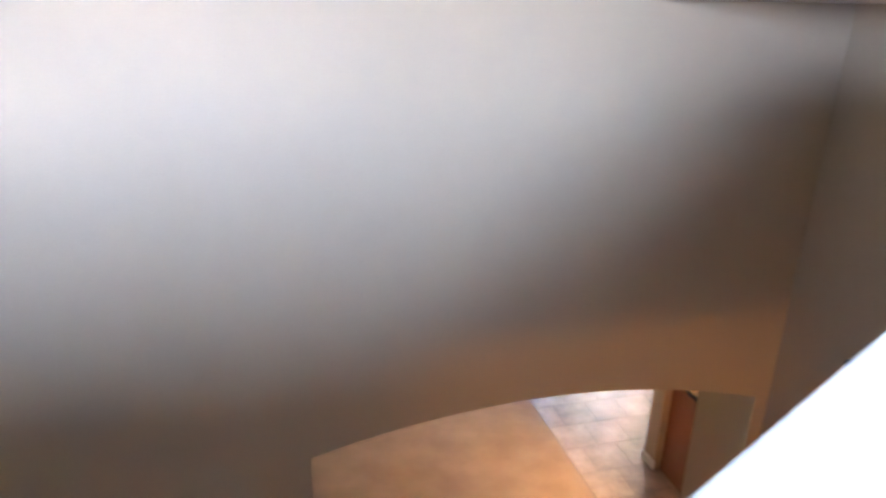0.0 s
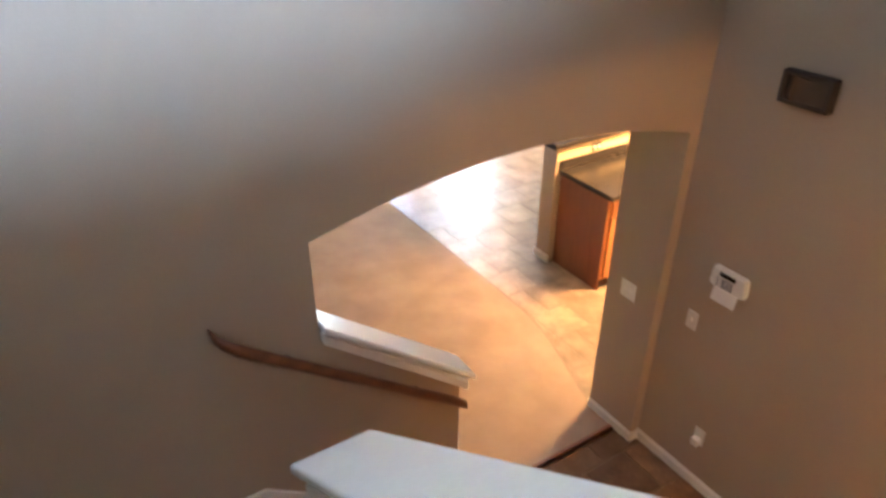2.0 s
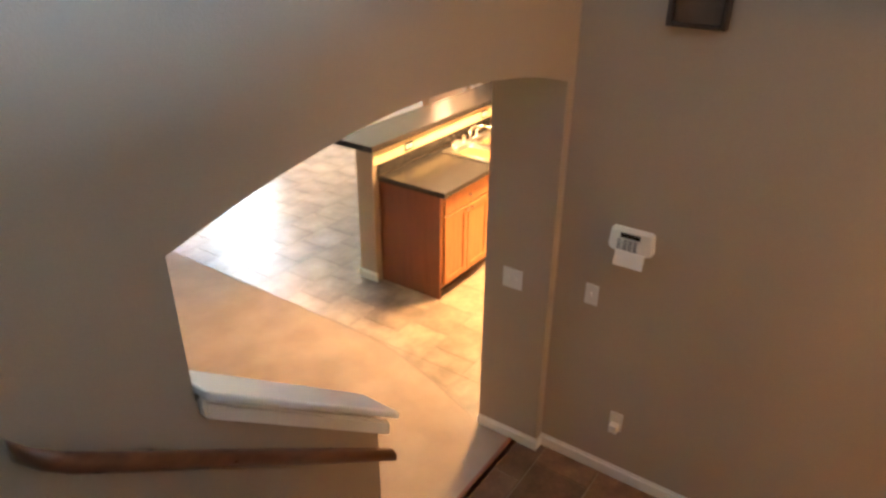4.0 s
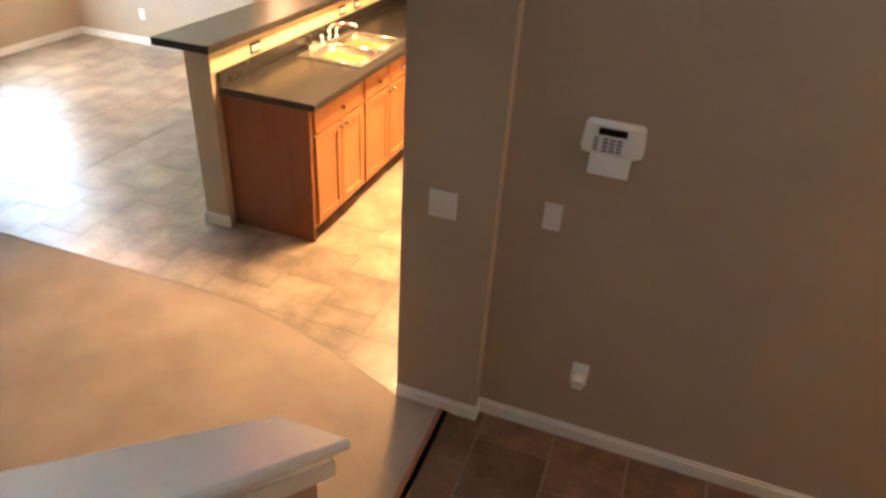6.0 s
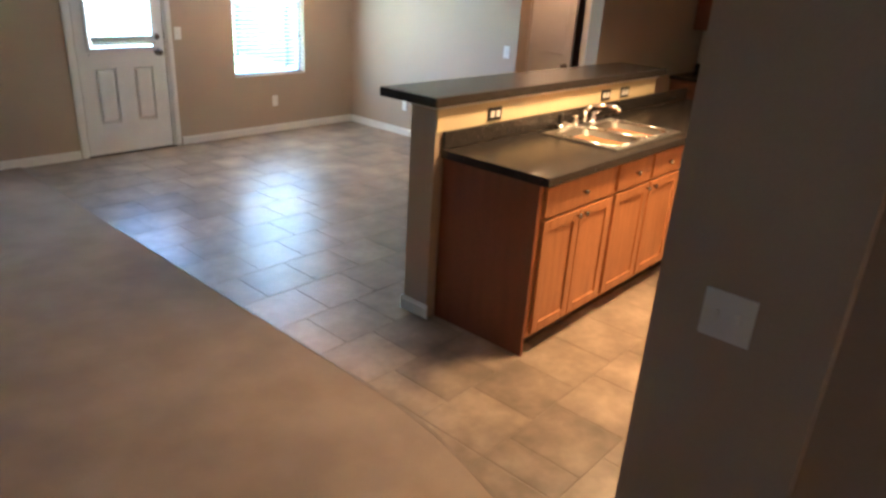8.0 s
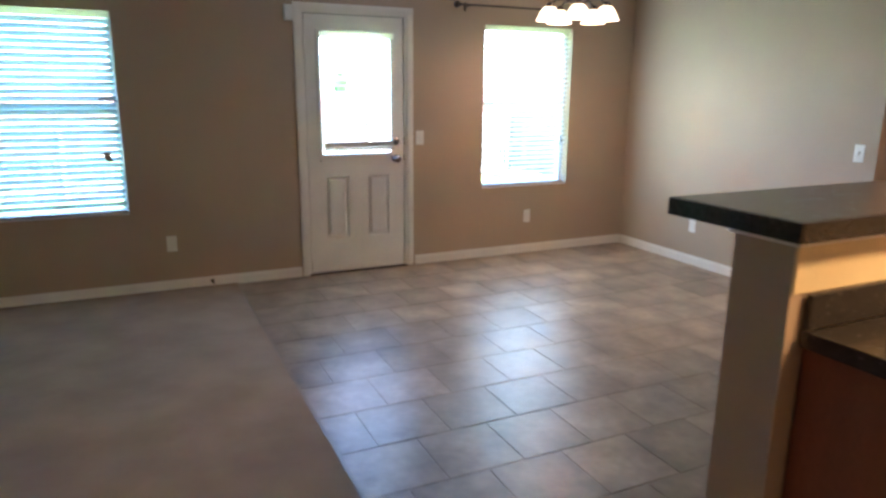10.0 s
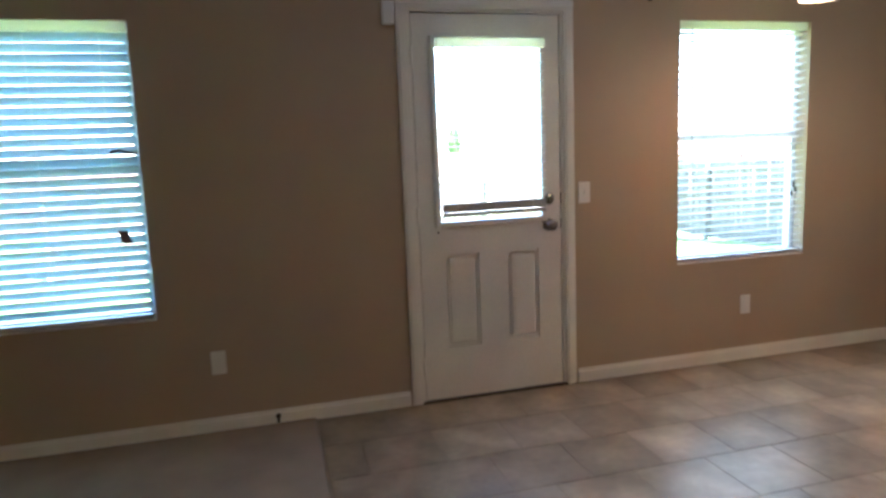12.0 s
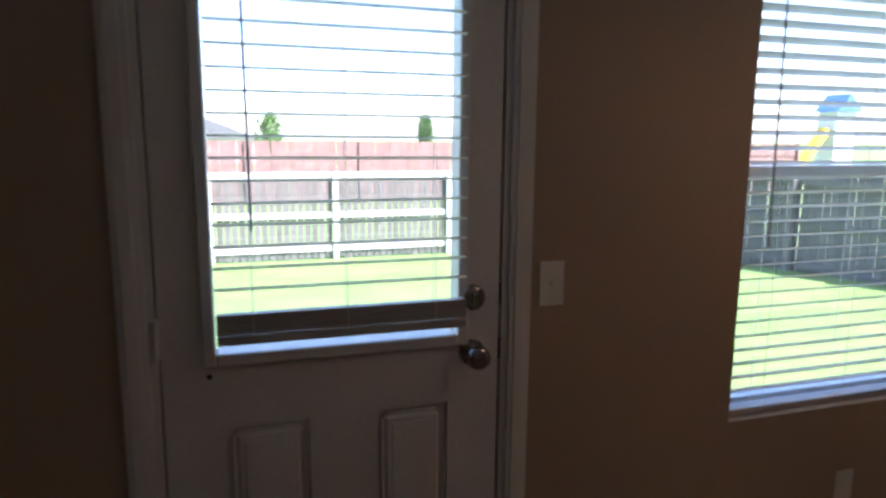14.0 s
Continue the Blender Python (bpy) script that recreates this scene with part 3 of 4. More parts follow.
blind(WIN_D[0] + 0.008, WIN_D[1] - 0.008, WIN_D[2], WIN_D[3], 0.038, 0.043, 0.05, -13, "white open-slat blind in the dining window", wand=0.82, tassels=True)
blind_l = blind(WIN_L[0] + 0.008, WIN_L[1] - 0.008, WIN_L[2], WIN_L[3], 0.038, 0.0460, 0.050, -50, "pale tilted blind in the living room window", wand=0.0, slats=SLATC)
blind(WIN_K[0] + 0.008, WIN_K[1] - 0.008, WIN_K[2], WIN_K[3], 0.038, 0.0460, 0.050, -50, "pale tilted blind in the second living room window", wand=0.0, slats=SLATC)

# pull cord and tag caught in the blind of window_2
part("tag", prism(bmesh.new(), [(-1.435, 1.045), (-1.39, 1.04), (-1.385, 1.005), (-1.37, 0.985), (-1.40, 0.975), (-1.42, 0.99)], "y", -0.006, -0.002), PAPER, blind_l, "small brown paper tag")
part("pull_cord", tube(bmesh.new(), [(-1.43, -0.004, 1.402), (-1.39, -0.006, 1.41), (-1.35, -0.006, 1.398), (-1.312, -0.004, 1.395)], 0.006, 8), BRONZE, blind_l, "dark cord caught in the slats")

# ---- back door ----
door = thing("door_1", 0.4075, 0.01, 0, "white half-glass back door with two raised panels", "door", kind="structure")
X0, X1, ZB, ZT = 0.004, 0.807, 0.012, 2.039
GX0, GX1, GZ0, GZ1 = 0.118, 0.697, 0.975, 1.902
panels = [(0.135, 0.325, 0.295, 0.80), (0.487, 0.672, 0.295, 0.80)]
bm = bmesh.new()
wall_with_openings(bm, "x", 0.002, 0.046, X0, X1, ZB, ZT, [(GX0, GX1, GZ0, GZ1), *panels])
part("slab", bm, DOORW, door)
for a, b, lo, hi in panels:
    bm = boxed(a, b, 0.016, 0.040, lo, hi)
    box(bm, a + 0.014, b - 0.014, 0.0005, 0.017, lo + 0.014, hi - 0.014, bevel=0.015, seg=1)
    box(bm, a + 0.04, b - 0.04, -0.002, 0.002, lo + 0.04, hi - 0.04, bevel=0.0015)
    part("raised_panel", bm, DOORW, door)
bm = bmesh.new()
fw = 0.026
for a in ((GX0 - fw, GX0 + 0.004, GZ0 - fw, GZ1 + fw), (GX1 - 0.004, GX1 + fw, GZ0 - fw, GZ1 + fw), (GX0 + 0.004, GX1 - 0.004, GZ1 - 0.004, GZ1 + fw), (GX0 + 0.004, GX1 - 0.004, GZ0 - fw, GZ0 + 0.004)):
    box(bm, a[0], a[1], -0.012, 0.052, a[2], a[3], bevel=0.005)
part("glass_frame", bm, DOORW, door)
p = part("pane", boxed(GX0, GX1, 0.030, 0.035, GZ0, GZ1), GLASS, door)
p.visible_shadow = False
for z in (0.20, 1.02, 1.83):
    part("hinge", rod(boxed(-0.012, 0.004, -0.004, 0.002, z - 0.045, z + 0.045), (-0.003, -0.007, z - 0.048), (-0.003, -0.007, z + 0.048), 0.006, seg=8), DOORW, door, "painted hinge")
KX = 0.735
for z, prof in ((0.927, [(0.033, 0.0), (0.033, -0.006), (0.013, -0.012), (0.012, -0.032), (0.026, -0.042), (0.031, -0.055), (0.027, -0.067), (0.014, -0.072)]), (1.069, [(0.033, 0.0), (0.032, -0.010), (0.026, -0.016), (0.010, -0.018)])):
    part("knob" if z < 1 else "deadbolt", lathe(bmesh.new(), prof, (KX, 0.002, z), "y", 24), NICKEL, door, "dark nickel knob" if z < 1 else "dark nickel deadbolt", smooth=True)
part("thumb_turn", boxed(KX - 0.006, KX + 0.006, -0.030, -0.014, 1.052, 1.086, bevel=0.003), NICKEL, door)
# black strip puts the gaps' shade into colour and stops daylight
part("weatherstrip", box(box(boxed(0.8072, 0.8148, 0.022, 0.046, 0.012, 2.039), 0.0002, 0.0038, 0.022, 0.046, 0.012, 2.039), 0.0002, 0.8148, 0.022, 0.046, 2.0392, 2.0448), BLACKP, door, "black seal that keeps the door gaps dark")
for z in (0.90, 1.045):
    part("strike_plate", boxed(0.8085, 0.8145, 0.004, 0.0215, z, z + 0.055), BRONZE, door)
for x, z in ((0.105, 0.925), (0.702, 0.948), (0.715, 0.915)):
    part("screw_cap", lathe(bmesh.new(), [(0.006, 0.003), (0.006, -0.001), (0.003, -0.002)], (x, 0.001, z), "y", 10), BRONZE, door, "small dark screw")
frame_t = thing("trim_door_casing", 0.4075, 0, 0, "white painted casing round the back door", "casing", kind="structure")


def casing(x0, x1, z0, z1, along):
    bm = boxed(x0, x1, -0.012, -0.0005, z0, z1, bevel=0.003)
    if along == "z":
        box(bm, x0 + 0.012, x1 - 0.016, -0.017, -0.011, z0, z1, bevel=0.0025)
    else:
        box(bm, x0, x1, -0.017, -0.011, z0 + 0.016, z1 - 0.012, bevel=0.0025)
    return bm


part("casing_side", casing(-0.076, -0.016, 0, 2.058, "z"), TRIM, frame_t)
part("casing_side", casing(0.831, 0.891, 0, 2.058, "z"), TRIM, frame_t)
part("casing_head", casing(-0.076, 0.891, 2.0585, 2.116, "x"), TRIM, frame_t)
bm = bmesh.new()
for a in ((-0.0195, 0.0, 0.0, 2.0645), (0.815, 0.8345, 0.0, 2.0645)):
    box(bm, a[0], a[1], 0.0, 0.15, a[2], a[3])
box(bm, 0.0, 0.815, 0.0, 0.15, 2.045, 2.0645)
part("jamb", bm, TRIM, frame_t)
part("threshold", boxed(-0.019, 0.834, -0.02, 0.15, 0.0, 0.010, bevel=0.003), BRONZE, frame_t, "dark metal threshold")
blind(GX0 + 0.004, GX1 + 0.012, GZ0 + 0.022, GZ1 + 0.01, -0.028, 0.0475, 0.024, -2, "white mini blind fixed on the back door", wand=0.60, stack=0.04)

sensor = thing("alarm_sensor", -0.108, 0, 1.98, "small white door alarm sensor on the wall", "sensor")
part("sensor_body", boxed(-0.142, -0.082, -0.030, -0.0005, 1.978, 2.092, bevel=0.006), PLASTIC, sensor)

stop = thing("door_stop", -0.78, -0.014, 0.05, "small bronze spring door stop on the baseboard", "door stop")
part("base", lathe(bmesh.new(), [(0.014, 0.0), (0.014, -0.004), (0.007, -0.009)], (-0.78, -0.0145, 0.05), "y", 14), BRONZE, stop, smooth=True)
part("spring", lathe(bmesh.new(), [(0.0055 + 0.0012 * (i % 2), -0.009 - 0.003 * i) for i in range(17)], (-0.78, -0.0145, 0.05), "y", 12), BRONZE, stop)
part("rubber_tip", lathe(bmesh.new(), [(0.007, -0.057), (0.009, -0.060), (0.009, -0.070), (0.005, -0.074)], (-0.78, -0.0145, 0.05), "y", 12), BLACKP, stop, "dark rubber tip", smooth=True)

# ---- curtain rod ----
crod = thing("curtain_rod", 1.92, -0.08, 2.16, "dark bronze curtain rod above the dining window", "curtain rod")
part("rod", rod(bmesh.new(), (1.29, -0.08, 2.163), (2.54, -0.08, 2.163), 0.008), BRONZE, crod)
for x, d in ((1.29, -1), (2.54, 1)):
    part("finial", lathe(bmesh.new(), [(0.009, 0.0), (0.016, d * 0.006), (0.012, d * 0.014), (0.026, d * 0.030), (0.030, d * 0.042), (0.024, d * 0.056), (0.006, d * 0.066)], (x, -0.08, 2.163), "x", 16), BRONZE, crod, smooth=True)
for x in (1.36, 2.47):
    part("bracket", rod(boxed(x - 0.012, x + 0.012, -0.006, -0.0005, 2.12, 2.19, bevel=0.002), (x, -0.005, 2.15), (x, -0.08, 2.15), 0.006, seg=8), BRONZE, crod)

# ---- plates on the walls ----


def wall_plate(name, axis, x, y, z, gangs, toggles, label, category, side=-1):
    """A plastic plate with bevelled edges, on a wall whose normal lies along the axis; toggles or sockets on it."""
    t = thing(name, x, y, z, label, category, "wall plates")
    w, h = 0.035 + 0.023 * (gangs - 1), 0.0585

    def flat(u0, u1, d0, d1, z0, z1, bevel):
        d0, d1 = sorted((side * d0, side * d1))
        if axis == "y":
            return boxed(x + u0, x + u1, y + d0, y + d1, z + z0, z + z1, bevel=bevel)
        return boxed(x + d0, x + d1, y + u0, y + u1, z + z0, z + z1, bevel=bevel)
    part("plate", flat(-w, w, 0.0005, 0.006, -h, h, 0.0025), PLASTIC, t)
    for g in range(gangs):
        u = (g - (gangs - 1) / 2) * 0.046
        if toggles:
            part("toggle", flat(u - 0.005, u + 0.005, 0.006, 0.016, -0.008, 0.014, 0.002), PLASTIC, t)
        else:
            for dz in (-0.02, 0.02):
                part("socket", flat(u - 0.017, u + 0.017, 0.006, 0.0085, dz - 0.014, dz + 0.014, 0.002), PLASTIC, t)
    return t


wall_plate("light_switch", "y", 0.952, 0, 1.092, 1, True, "white light switch beside the back door", "switch")
wall_plate("wall_outlet", "y", -1.045, 0, 0.36, 1, False, "white wall outlet under the living room window", "outlet")
wall_plate("wall_outlet", "y", 2.035, 0, 0.348, 1, False, "white wall outlet under the dining window", "outlet")
wall_plate("light_switch", "x", RIGHT, -2.34, 1.095, 1, True, "white light switch on the dining wall", "switch")
wall_plate("wall_outlet", "x", RIGHT, -0.95, 0.345, 1, False, "white wall outlet low on the dining wall", "outlet")
wall_plate("light_switch", "x", PIER, -6.055, 1.095, 2, True, "white double light switch in the arched opening", "switch")
wall_plate("light_switch", "x", KEYX, -6.476, 1.108, 1, True, "white light switch under the alarm panel", "switch")
o = wall_plate("wall_outlet", "x", KEYX, -6.70, 0.385, 1, False, "white wall outlet with a plug-in unit", "outlet")
part("plug_unit", boxed(KEYX - 0.05, KEYX - 0.0085, -6.725, -6.678, 0.335, 0.385, bevel=0.006), PLASTIC, o, "small plug-in unit")

# ---- alarm panel ----
pad = thing("burglar_alarm", KEYX, -6.643, 1.392, "white alarm panel with an open flap on the entry wall", "alarm panel")
prof = [(-6.753, 1.427), (-6.746, 1.512), (-6.733, 1.524), (-6.553, 1.524), (-6.540, 1.512), (-6.533, 1.427), (-6.540, 1.41), (-6.558, 1.402), (-6.728, 1.402), (-6.746, 1.41)]
bm = prism(bmesh.new(), prof, "x", KEYX - 0.030, KEYX - 0.0005)
bmesh.ops.bevel(bm, geom=[e for e in bm.edges if all(v.co.x < KEYX - 0.02 for v in e.verts)], offset=0.009, segments=3, affect="EDGES")
part("housing", bm, PLASTIC, pad)
part("display", boxed(KEYX - 0.0325, KEYX - 0.029, -6.686, -6.590, 1.479, 1.504), LCD, pad, "dark display")
for r in range(4):
    for c in range(3):
        y, z = -6.666 + c * 0.024, 1.464 - r * 0.0135
        part("button", boxed(KEYX - 0.0335, KEYX - 0.029, y - 0.009, y + 0.009, z - 0.0045, z + 0.0045, bevel=0.0015, seg=1), GREYP, pad)
    part("button", boxed(KEYX - 0.0335, KEYX - 0.029, -6.593, -6.577, 1.46 - r * 0.0135, 1.468 - r * 0.0135, bevel=0.0015, seg=1), GREYP, pad)
bm = boxed(KEYX - 0.0025, KEYX + 0.0025, -6.718, -6.573, -0.076, 0.0, bevel=0.002)
bmesh.ops.transform(bm, matrix=Matrix.Translation((KEYX - 0.028, 0, 1.408)) @ Matrix.Rotation(radians(12), 4, "Y") @ Matrix.Translation((-KEYX, 0, 0)), verts=bm.verts)
part("flap", bm, PLASTIC, pad, "open printed flap")

# ---- door chime ----
chime = thing("door_chime", KEYX, -6.770, 2.44, "dark wooden door chime with a metal cover", "door chime")
part("back_box", boxed(KEYX - 0.022, KEYX - 0.0005, -6.888, -6.654, 2.444, 2.588, bevel=0.004), DARKW, chime)
for y0, y1, z0, z1 in ((-6.888, -6.868, 2.444, 2.588), (-6.674, -6.654, 2.444, 2.588), (-6.868, -6.674, 2.444, 2.462), (-6.868, -6.674, 2.570, 2.588)):
    part("frame_rail", boxed(KEYX - 0.052, KEYX - 0.0225, y0, y1, z0, z1, bevel=0.005), DARKW, chime)
bow = [(KEYX - 0.0225, -6.8675), (KEYX - 0.0225, -6.6745)]
bow += [(KEYX - 0.030 - 0.026 * math.sin(math.pi * i / 16), -6.6745 - 0.193 * i / 16) for i in range(17)]
part("cover", prism(bmesh.new(), bow, "z", 2.4625, 2.5695), SMOKED, chime, "bowed glossy dark front", smooth=False)

# ---- peninsula ----
BX0, BX1 = 0.075, 2.46
structure("wall_bar", boxed(BX0, BX1, -4.236, -4.065, 0, 1.177), PAINT, "tan painted half wall that carries the bar top", "half wall")
# strip on the half wall, lighter and yellower than the wall itself
structure("wall_bar_face", boxed(BX0 + 0.004, BX1, -4.2415, -4.2365, 1.04, 1.153), SPLASH, "cream strip above the counter", "wall")
structure("trim_bar", boxed(BX0 - 0.014, BX1 + 0.01, -4.256, -4.050, 1.155, 1.177, bevel=0.005), TRIM, "painted moulding under the bar top", "trim")
baseboard("baseboard_bar", BX0 - 0.014, BX0, -4.25, -4.051)
structure("baseboard_bar_back", boxed(BX0 - 0.014, BX1, -4.0645, -4.051, 0, 0.08, bevel=0.003), TRIM, "white painted baseboard of the bar", "baseboard")
bar = thing("bar_top", 1.2, -4.1, 1.177, "black laminate raised bar top on the half wall", "bar top")
part("slab", boxed(0.008, 2.50, -4.2915, -3.9135, 1.1775, 1.225, bevel=0.003), BLACKTOP, bar)
part("edge_band", boxed(0.0, 0.0075, -4.300, -3.905, 1.1785, 1.2245, bevel=0.003), BLACKTOP, bar)
part("edge_band", boxed(0.008, 2.50, -4.300, -4.292, 1.1785, 1.2245, bevel=0.003), BLACKTOP, bar)
part("edge_band", boxed(0.008, 2.50, -3.913, -3.905, 1.1785, 1.2245, bevel=0.003), BLACKTOP, bar)
top = thing("countertop", 1.5, -4.57, 0.912, "black laminate countertop with a double sink", "countertop")
SX0, SX1, SY0, SY1 = 0.90, 1.66, -4.80, -4.36
bm = bmesh.new()
for a in ((0.127, SX0, -4.888, -4.257), (SX1, 3.05, -4.888, -4.257), (SX0, SX1, -4.888, SY0), (SX0, SX1, SY1, -4.257)):
    box(bm, a[0], a[1], a[2], a[3], 0.912, 0.95)
bmesh.ops.remove_doubles(bm, verts=bm.verts, dist=0.0005)
part("slab", bm, BLACKTOP, top)
part("nosing", boxed(0.121, 3.05, -4.896, -4.8885, 0.908, 0.951, bevel=0.003), BLACKTOP, top)
part("end_nosing", boxed(0.119, 0.1265, -4.896, -4.243, 0.908, 0.951, bevel=0.003), BLACKTOP, top)
part("backsplash", boxed(0.125, 3.05, -4.2565, -4.2425, 0.9505, 1.039, bevel=0.004), BLACKTOP, top)


def cabinet(x0, x1, fronts, label):
    """A base cabinet: carcass, toe kick, drawer fronts and framed doors with knobs. fronts: (a, b, drawer, doors)."""
    c = thing("base_cabinet", (x0 + x1) / 2, -4.55, 0, label, "cabinet", "peninsula cabinets")
    part("body", boxed(x0, x1, -4.838, -4.245, 0.095, 0.911), HONEY, c)
    part("toe_kick", boxed(x0 + 0.001, x1 - 0.001, -4.775, -4.26, 0.0, 0.095), DARKW, c)
    for a, b, doors in fronts:
        d = part("drawer_front", boxed(a, b, -4.858, -4.8385, 0.735, 0.885, bevel=0.005), HONEY, c)
        part("knob", lathe(bmesh.new(), [(0.006, 0.0), (0.006, -0.012), (0.014, -0.018), (0.012, -0.026), (0.004, -0.029)], ((a + b) / 2, -4.858, 0.81), "y", 14), NICKEL, d, smooth=True)
        w = (b - a - 0.006 * (doors - 1)) / doors
        for i in range(doors):
            s = a + i * (w + 0.006)
            e = s + w
            bm = bmesh.new()
            f = 0.055
            for q in ((s, s + f, 0.115, 0.720), (e - f, e, 0.115, 0.720), (s + f, e - f, 0.665, 0.720), (s + f, e - f, 0.115, 0.17)):
                box(bm, q[0], q[1], -4.858, -4.8385, q[2], q[3], bevel=0.003)
            dr = part("door", bm, HONEY, c)
            part("door_panel", boxed(s + f - 0.004, e - f + 0.004, -4.849, -4.839, 0.166, 0.669), HONEY, dr)
            kx = e - 0.03 if (i == 0 and doors > 1) or (doors == 1 and a < 1.2) else s + 0.03
            part("knob", lathe(bmesh.new(), [(0.006, 0.0), (0.006, -0.012), (0.014, -0.018), (0.012, -0.026), (0.004, -0.029)], (kx, -4.858, 0.69), "y", 14), NICKEL, dr, smooth=True)
    return c


first = cabinet(0.152, 0.858, [(0.185, 0.84, 2)], "honey maple base cabinet with a drawer and two doors")
cabinet(0.8585, 1.70, [(0.876, 1.268, 1), (1.292, 1.684, 1)], "honey maple sink cabinet with two doors")
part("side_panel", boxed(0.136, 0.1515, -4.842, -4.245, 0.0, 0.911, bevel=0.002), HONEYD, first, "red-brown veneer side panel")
dish = thing("dishwasher", 2.0, -4.55, 0, "dishwasher with a steel door under the counter", "dishwasher")
part("body", boxed(1.7015, 2.30, -4.80, -4.25, 0.09, 0.908), BLACKP, dish)
part("door", boxed(1.705, 2.297, -4.855, -4.801, 0.10, 0.74, bevel=0.006), STEEL, dish, "brushed steel door")
part("control_panel", boxed(1.705, 2.297, -4.86, -4.801, 0.745, 0.902, bevel=0.006), BLACKP, dish)
part("handle", rod(bmesh.new(), (1.78, -4.885, 0.735), (2.22, -4.885, 0.735), 0.010), STEEL, dish)
part("kick_plate", boxed(1.705, 2.297, -4.78, -4.25, 0.0, 0.0895), DARKW, dish)
cabinet(2.3005, 3.05, [(2.32, 3.03, 2)], "honey maple base cabinet at the peninsula's far end")

# sink and taps
sink = thing("kitchen_sink", 1.28, -4.58, 0.95, "stainless steel double bowl sink in the counter", "sink")
bm = bmesh.new()
for a in ((SX0 - 0.02, SX1 + 0.02, SY0 - 0.02, SY0 + 0.03), (SX0 - 0.02, SX1 + 0.02, SY1 - 0.03, SY1 + 0.03), (SX0 - 0.02, SX0 + 0.03, SY0 + 0.03, SY1 - 0.03), (SX1 - 0.03, SX1 + 0.02, SY0 + 0.03, SY1 - 0.03), (1.262, 1.298, SY0 + 0.03, SY1 - 0.03)):
    box(bm, a[0], a[1], a[2], a[3], 0.9505, 0.959, bevel=0.003)
part("rim", bm, BOWL, sink, "dull steel deck round the bowls")
for a, b in ((SX0 + 0.018, 1.272), (1.288, SX1 - 0.018)):
    lo, hi, r = SY0 + 0.018, SY1 - 0.018, 0.085
    loop = []
    for px, py, a0 in ((b - r, hi - r, 0), (a + r, hi - r, 90), (a + r, lo + r, 180), (b - r, lo + r, 270)):
        loop += [(px + r * math.cos(radians(a0 + 15 * i)), py + r * math.sin(radians(a0 + 15 * i)), 0.9585) for i in range(7)]
    part("bowl_lip", tube(bmesh.new(), loop + loop[:1], 0.0065, 8), STEEL, sink, "bright rolled steel lip", smooth=True)
for a, b in ((SX0 + 0.028, 1.264), (1.296, SX1 - 0.028)):
    bm = bmesh.new()
    lo, hi = SY0 + 0.028, SY1 - 0.028
    outer = [(a, lo), (b, lo), (b, hi), (a, hi)]
    rim = [bm.verts.new((x, y, 0.952)) for x, y in outer]
    mid = [bm.verts.new((x + (0.012 if x == a else -0.012), y + (0.012 if y == lo else -0.012), 0.76)) for x, y in outer]
    for i in range(4):
        bm.faces.new((rim[i], rim[(i + 1) % 4], mid[(i + 1) % 4], mid[i]))
    bm.faces.new(mid)
    bmesh.ops.bevel(bm, geom=[e for e in bm.edges if not e.is_boundary], offset=0.028, segments=3, affect="EDGES")
    bmesh.ops.solidify(bm, geom=list(bm.faces), thickness=0.0015)
    bw = part("bowl", bm, BOWL, sink, smooth=True)
    part("drain", lathe(bmesh.new(), [(0.042, 0.0), (0.042, 0.003), (0.030, 0.004), (0.026, 0.001)], ((a + b) / 2, (lo + hi) / 2, 0.7625), "z", 18), CHROME, bw)
tap = thing("kitchen_faucet", 1.33, -4.33, 0.952, "chrome kitchen faucet with two handles", "faucet")
part("base_plate", boxed(1.20, 1.46, -4.365, -4.315, 0.9595, 0.972, bevel=0.006), CHROME, tap)
part("spout", tube(bmesh.new(), [(1.33, -4.34, 0.97), (1.33, -4.34, 1.04), (1.345, -4.37, 1.075), (1.37, -4.45, 1.09), (1.385, -4.52, 1.085), (1.39, -4.54, 1.065)], 0.011, 12), CHROME, tap, smooth=True)
for x in (1.225, 1.435):
    bm = lathe(bmesh.new(), [(0.020, 0.0), (0.018, 0.02), (0.012, 0.03), (0.014, 0.045), (0.010, 0.052)], (x, -4.34, 0.972), "z", 14)
    rod(bm, (x, -4.34, 1.015), (x + (0.055 if x > 1.3 else -0.055), -4.355, 1.025), 0.006, seg=8)
    part("handle", bm, CHROME, tap, smooth=True)
spr = thing("sink_sprayer", 1.08, -4.32, 0.952, "chrome and black sink sprayer beside the faucet", "sprayer")
part("holder", lathe(bmesh.new(), [(0.022, 0.0), (0.020, 0.012), (0.013, 0.018), (0.012, 0.03)], (1.08, -4.325, 0.9505), "z", 14), CHROME, spr, smooth=True)
part("spray_head", lathe(bmesh.new(), [(0.010, 0.0), (0.013, 0.03), (0.017, 0.055), (0.012, 0.07)], (1.08, -4.325, 0.9805), "z", 14), BLACKP, spr, smooth=True)
soap = thing("steel_strainer", 1.175, -4.30, 0.952, "round steel strainer leaning by the faucet", "strainer")
part("disc", lathe(bmesh.new(), [(0.050, 0.0), (0.052, 0.005), (0.046, 0.008), (0.020, 0.010), (0.008, 0.022), (0.004, 0.024)], (1.175, -4.300, 0.9598), "z", 20), STEEL, soap, smooth=True)


